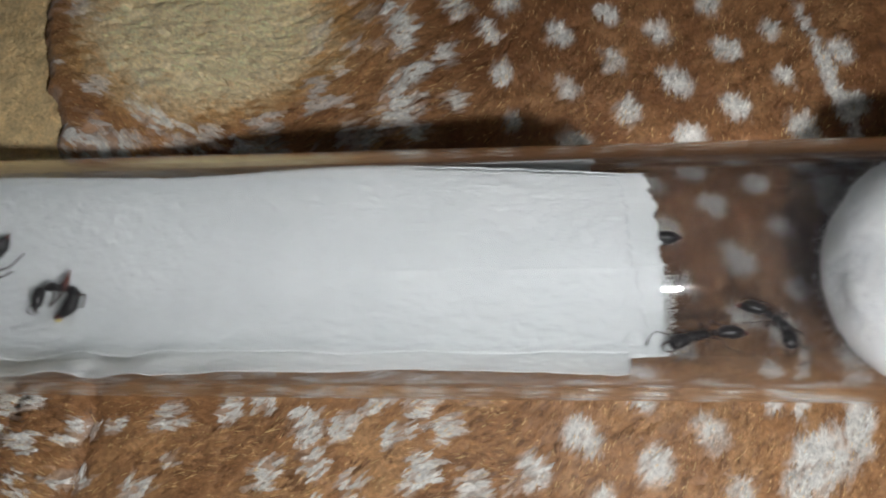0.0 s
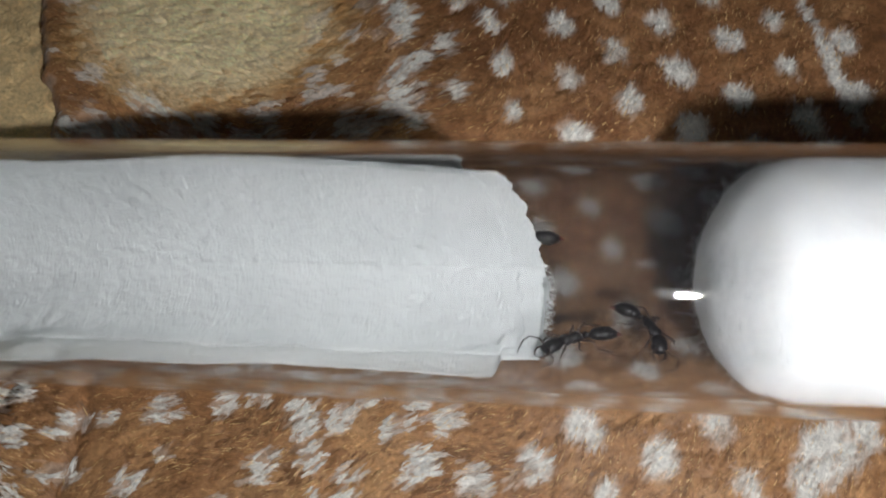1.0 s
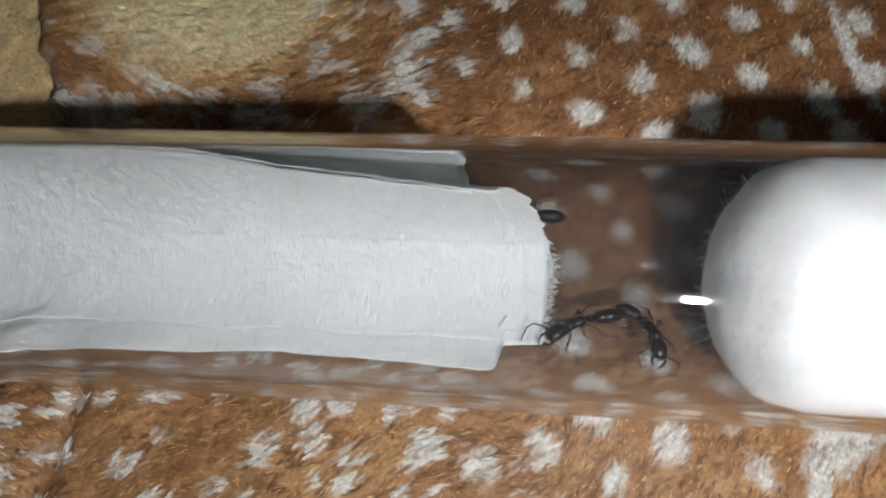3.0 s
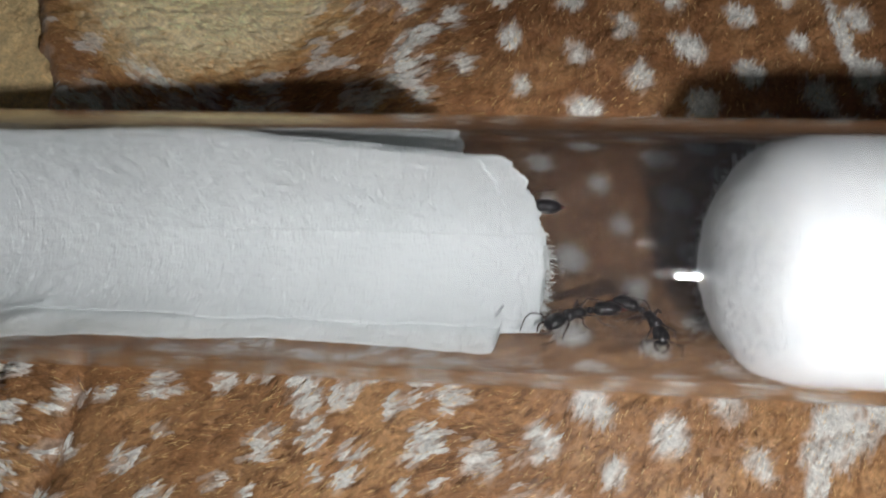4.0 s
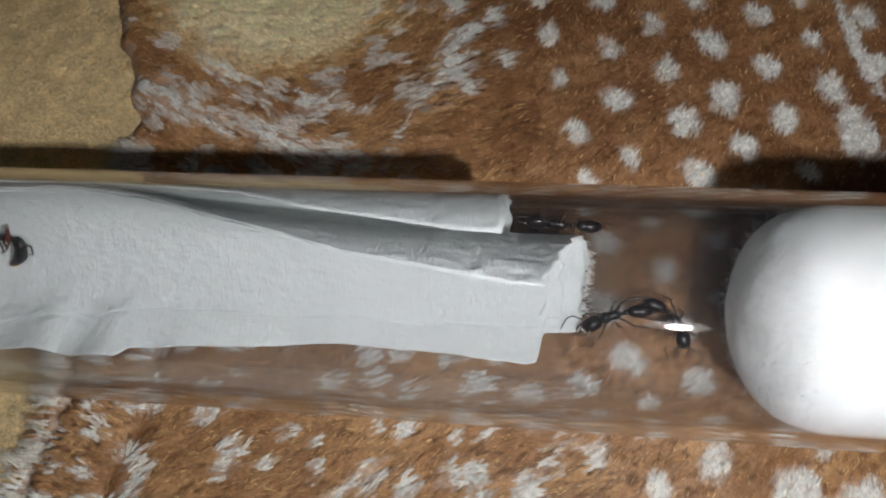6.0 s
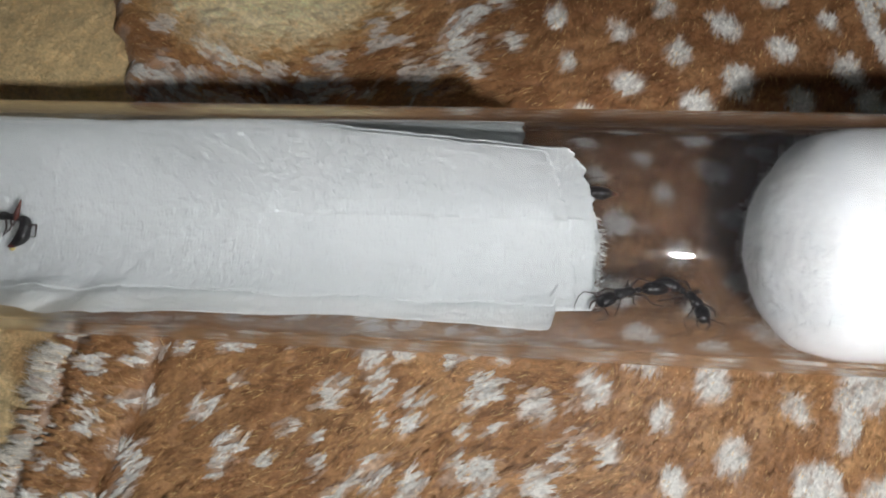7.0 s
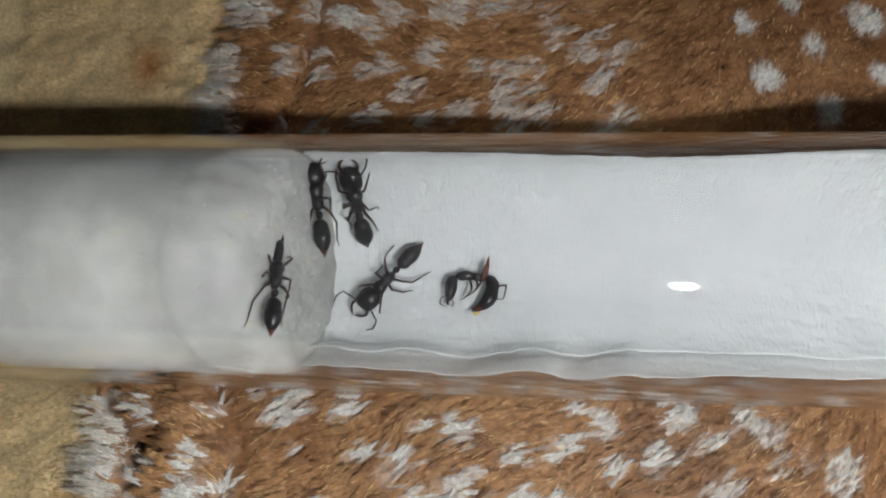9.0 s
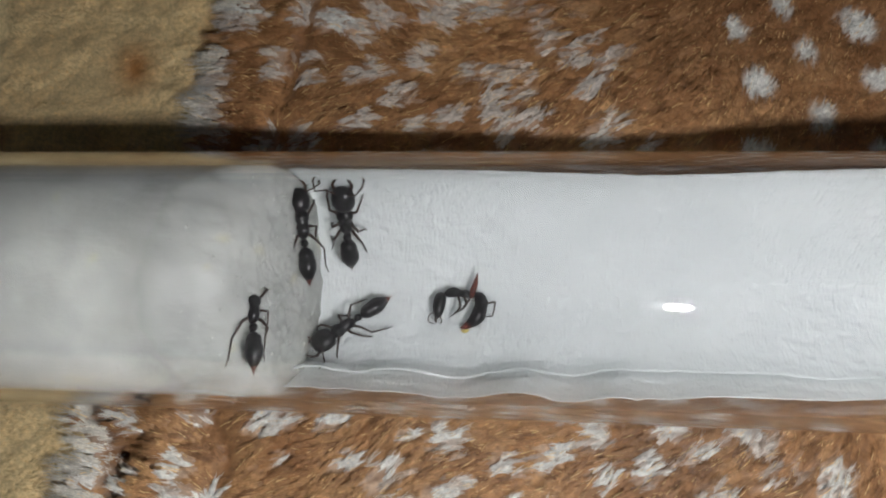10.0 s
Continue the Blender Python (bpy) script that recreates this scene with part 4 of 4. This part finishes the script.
def build_torch():
    torch = new("phone_torch")
    tagged(torch, "small bright white phone torch held beside the lens", "torch")
    v, f = lathe([(0, 0.02), (0, 4.4), (-0.3, 4.8), (-2.2, 4.8), (-2.4, 4.5), (-2.4, 0.02)], 40)
    part("housing", mesh_from("housing", np.stack([v[:, 1], v[:, 2], -v[:, 0] + 4.2], 1) * MM, f), TORCH_BODY, torch)
    bm = bmesh.new()
    bmesh.ops.create_uvsphere(bm, u_segments=24, v_segments=16, radius=1.6 * MM)
    bmesh.ops.scale(bm, vec=(1, 1, 2.2), verts=bm.verts)
    part("led", bm, GLOW, torch, "glowing white lamp")
    return torch


tube = build_tube()
paper, back_ply = build_paper()
dry_plug = build_dry_cotton()
wet_plug = build_wet_cotton()
torch = build_torch()
ANT = "black ant with red-brown tail tip, "
feeder_a = build_ant(ANT + "standing beside wet cotton", seed=3, head_size=1.1, spread_legs=0.78)
feeder_b = build_ant(ANT + "standing on tissue's edge", seed=8, head_size=1.1, spread_legs=0.72)
walker = build_ant(ANT + "walking on tissue", seed=5, head_size=1.3, spread_legs=0.85)
digger = build_ant(ANT + "head in wet cotton", seed=12, feelers=False, spread_legs=0.8, head_size=0.6)
curled = build_curled_ant(ANT + "curled on tissue")
ant_edge = build_ant(ANT + "beside torn tissue", curve=7, seed=21, spread_legs=0.85)
ant_turn = build_ant(ANT + "bent beside cotton plug", curve=-16, seed=15, spread_legs=0.8)
ant_behind = build_ant(ANT + "hidden behind tissue", seed=18, spread_legs=0.7, feelers=False)


# ---- how things move ----
TUBE_T = np.array(TUBE)


def tube_pose(t):
    x, y, yaw, roll = (monotone(TUBE_T[:, 0], TUBE_T[:, k], t) for k in (1, 2, 3, 4))
    return pose(x * MM, y * MM, AXIS_Z * MM, 0, -PITCH, yaw) @ pose(0, 0, 0, roll, 0, 0)


STEPS = [k / 10 for k in range(101)]


def ride(thing, local=None):
    """Key a thing that the tube carries; local gives its pose in the tube at a time."""
    walk(thing, [(t, tube_pose(t) @ (local(t) if local else Matrix.Identity(4))) for t in STEPS])


def crawl(rows, **keys):
    """An ant's pose on the wall from rows of (t, s, phi of the head, s, phi of the tail)."""
    a = np.array(rows, float)
    return lambda t: wall_stand(*(np.interp(t, a[:, 0], a[:, k]) for k in (1, 2, 3, 4)), **keys)


def climb(rows, w, tilt, dive=0.0):
    """An ant's pose on the wet cotton's face, w mm towards the viewer: rows of (t, s, level of the head, s, level of the tail); dive: how much deeper the head is."""
    a = np.array(rows, float)
    up = Vector((tilt[0], VIEW.y * tilt[1], VIEW.z * tilt[1]))

    def at(t):
        hs, hl, ts, tl = (np.interp(t, a[:, 0], a[:, k]) for k in (1, 2, 3, 4))
        return stand(Vector((hs, 0, 0)) + LEVEL * hl + VIEW * (w - dive), Vector((ts, 0, 0)) + LEVEL * tl + VIEW * w, up)[0]
    return at


def sized(ant, k):
    ant.scale = (k, k, k)
    return ant


def fidget(ant, start, stop, swing, pace):
    """Legs and feelers swing a little about their roots between two times."""
    limbs = [o for o in ant.children if o.name.split(".")[0] in ("leg", "antenna")]
    for k, limb in enumerate(limbs):
        root = limb.data.vertices[0].co.copy()
        rows = []
        for t in [q / 5 for q in range(51)]:
            on = float(smooth(start - 0.3, start + 0.1, t) * (1 - smooth(stop - 0.1, stop + 0.3, t)))
            turn = pose(0, 0, 0, 0, 0, on * swing * math.sin(2 * math.pi * pace * t + k * 2.6))
            rows.append((t, Matrix.Translation(root) @ turn @ Matrix.Translation(-root)))
        walk(limb, rows)


def motions():
    for thing in (tube, paper, dry_plug, wet_plug):
        ride(thing)
    ride(sized(feeder_a, 1.3), climb([(8.2, -22.2, 7.8, -22.1, 1.6), (8.5, -22.8, 8.0, -22.4, 1.6), (9.0, -23.5, 7.9, -22.4, 1.0), (9.5, -23.6, 7.5, -22.5, 0.6), (10, -23.4, 7.1, -22.4, 0.1)], -3.0, (0.42, 0.91)))
    ride(sized(feeder_b, 1.46), crawl([(8.2, -19.2, 1, -18.9, -53), (8.5, -19.8, 1, -19.6, -56), (9.0, -20.0, 1, -19.7, -59), (10, -19.5, -4, -19.9, -62)], r=8.4))
    ride(sized(walker, 1.28), crawl([(0, -19.2, -84, -15.0, -46), (6.8, -17.2, -84, -12.9, -44), (8.2, -17.6, -84, -13.4, -46), (8.5, -18.8, -91, -14.9, -51), (9, -19.7, -101, -15.0, -64), (9.5, -20.9, -112, -15.8, -77), (10, -21.9, -119, -17.0, -90)], r=8.4))
    ride(sized(curled, 1.1), crawl([(0, -8.3, -87, -12.3, -87), (10, -8.3, -87, -12.3, -87)], r=8.4))
    ride(sized(digger, 1.2), climb([(8.2, -24.2, 0.2, -24.7, -4.8), (9.0, -24.7, 0.5, -24.3, -4.5), (10, -25.4, -0.3, -24.4, -5.5)], 4.6, (0.62, 0.78), 2.2))
    ride(sized(ant_edge, 1.12), crawl([(0, 46.6, -121, 52.4, -113), (2, 46.5, -123, 52.0, -107), (4.5, 46.7, -125, 52.8, -113), (10, 46.4, -123, 52.6, -110)], r=8.9))
    ride(sized(ant_turn, 1.05), crawl([(0, 56.9, -117, 53.8, -93), (1, 56.8, -118, 53.2, -90), (1.3, 55.9, -126, 52.9, -92), (2, 55.8, -131, 53.0, -103), (4, 56.2, -128, 53.4, -108), (10, 55.6, -130, 52.3, -108)], r=8.9))
    ride(sized(ant_behind, 1.12), crawl([(0, 41.5, -47, 47.5, -51), (10, 41.5, -47, 47.5, -51)], r=8.9))
    # the loose ply slips back on the glass when the tube is rolled far
    walk(back_ply, [(t, pose(0, 0, 0, -1.4 * max(0.0, float(monotone(TUBE_T[:, 0], TUBE_T[:, 4], t)) - 42), 0, 0)) for t in STEPS])
    fidget(walker, 8.0, 10.0, 11, 1.3)
    fidget(feeder_a, 8.0, 10.0, 5, 0.7)
    fidget(feeder_b, 8.0, 10.0, 5, 0.8)
    fidget(ant_turn, 0.4, 2.2, 9, 1.2)
    fidget(ant_edge, 0.2, 8.0, 4, 0.6)
    walk(torch, [(row[0], camera_pose(row) @ Matrix.Translation(TORCH)) for row in PATH])


motions()
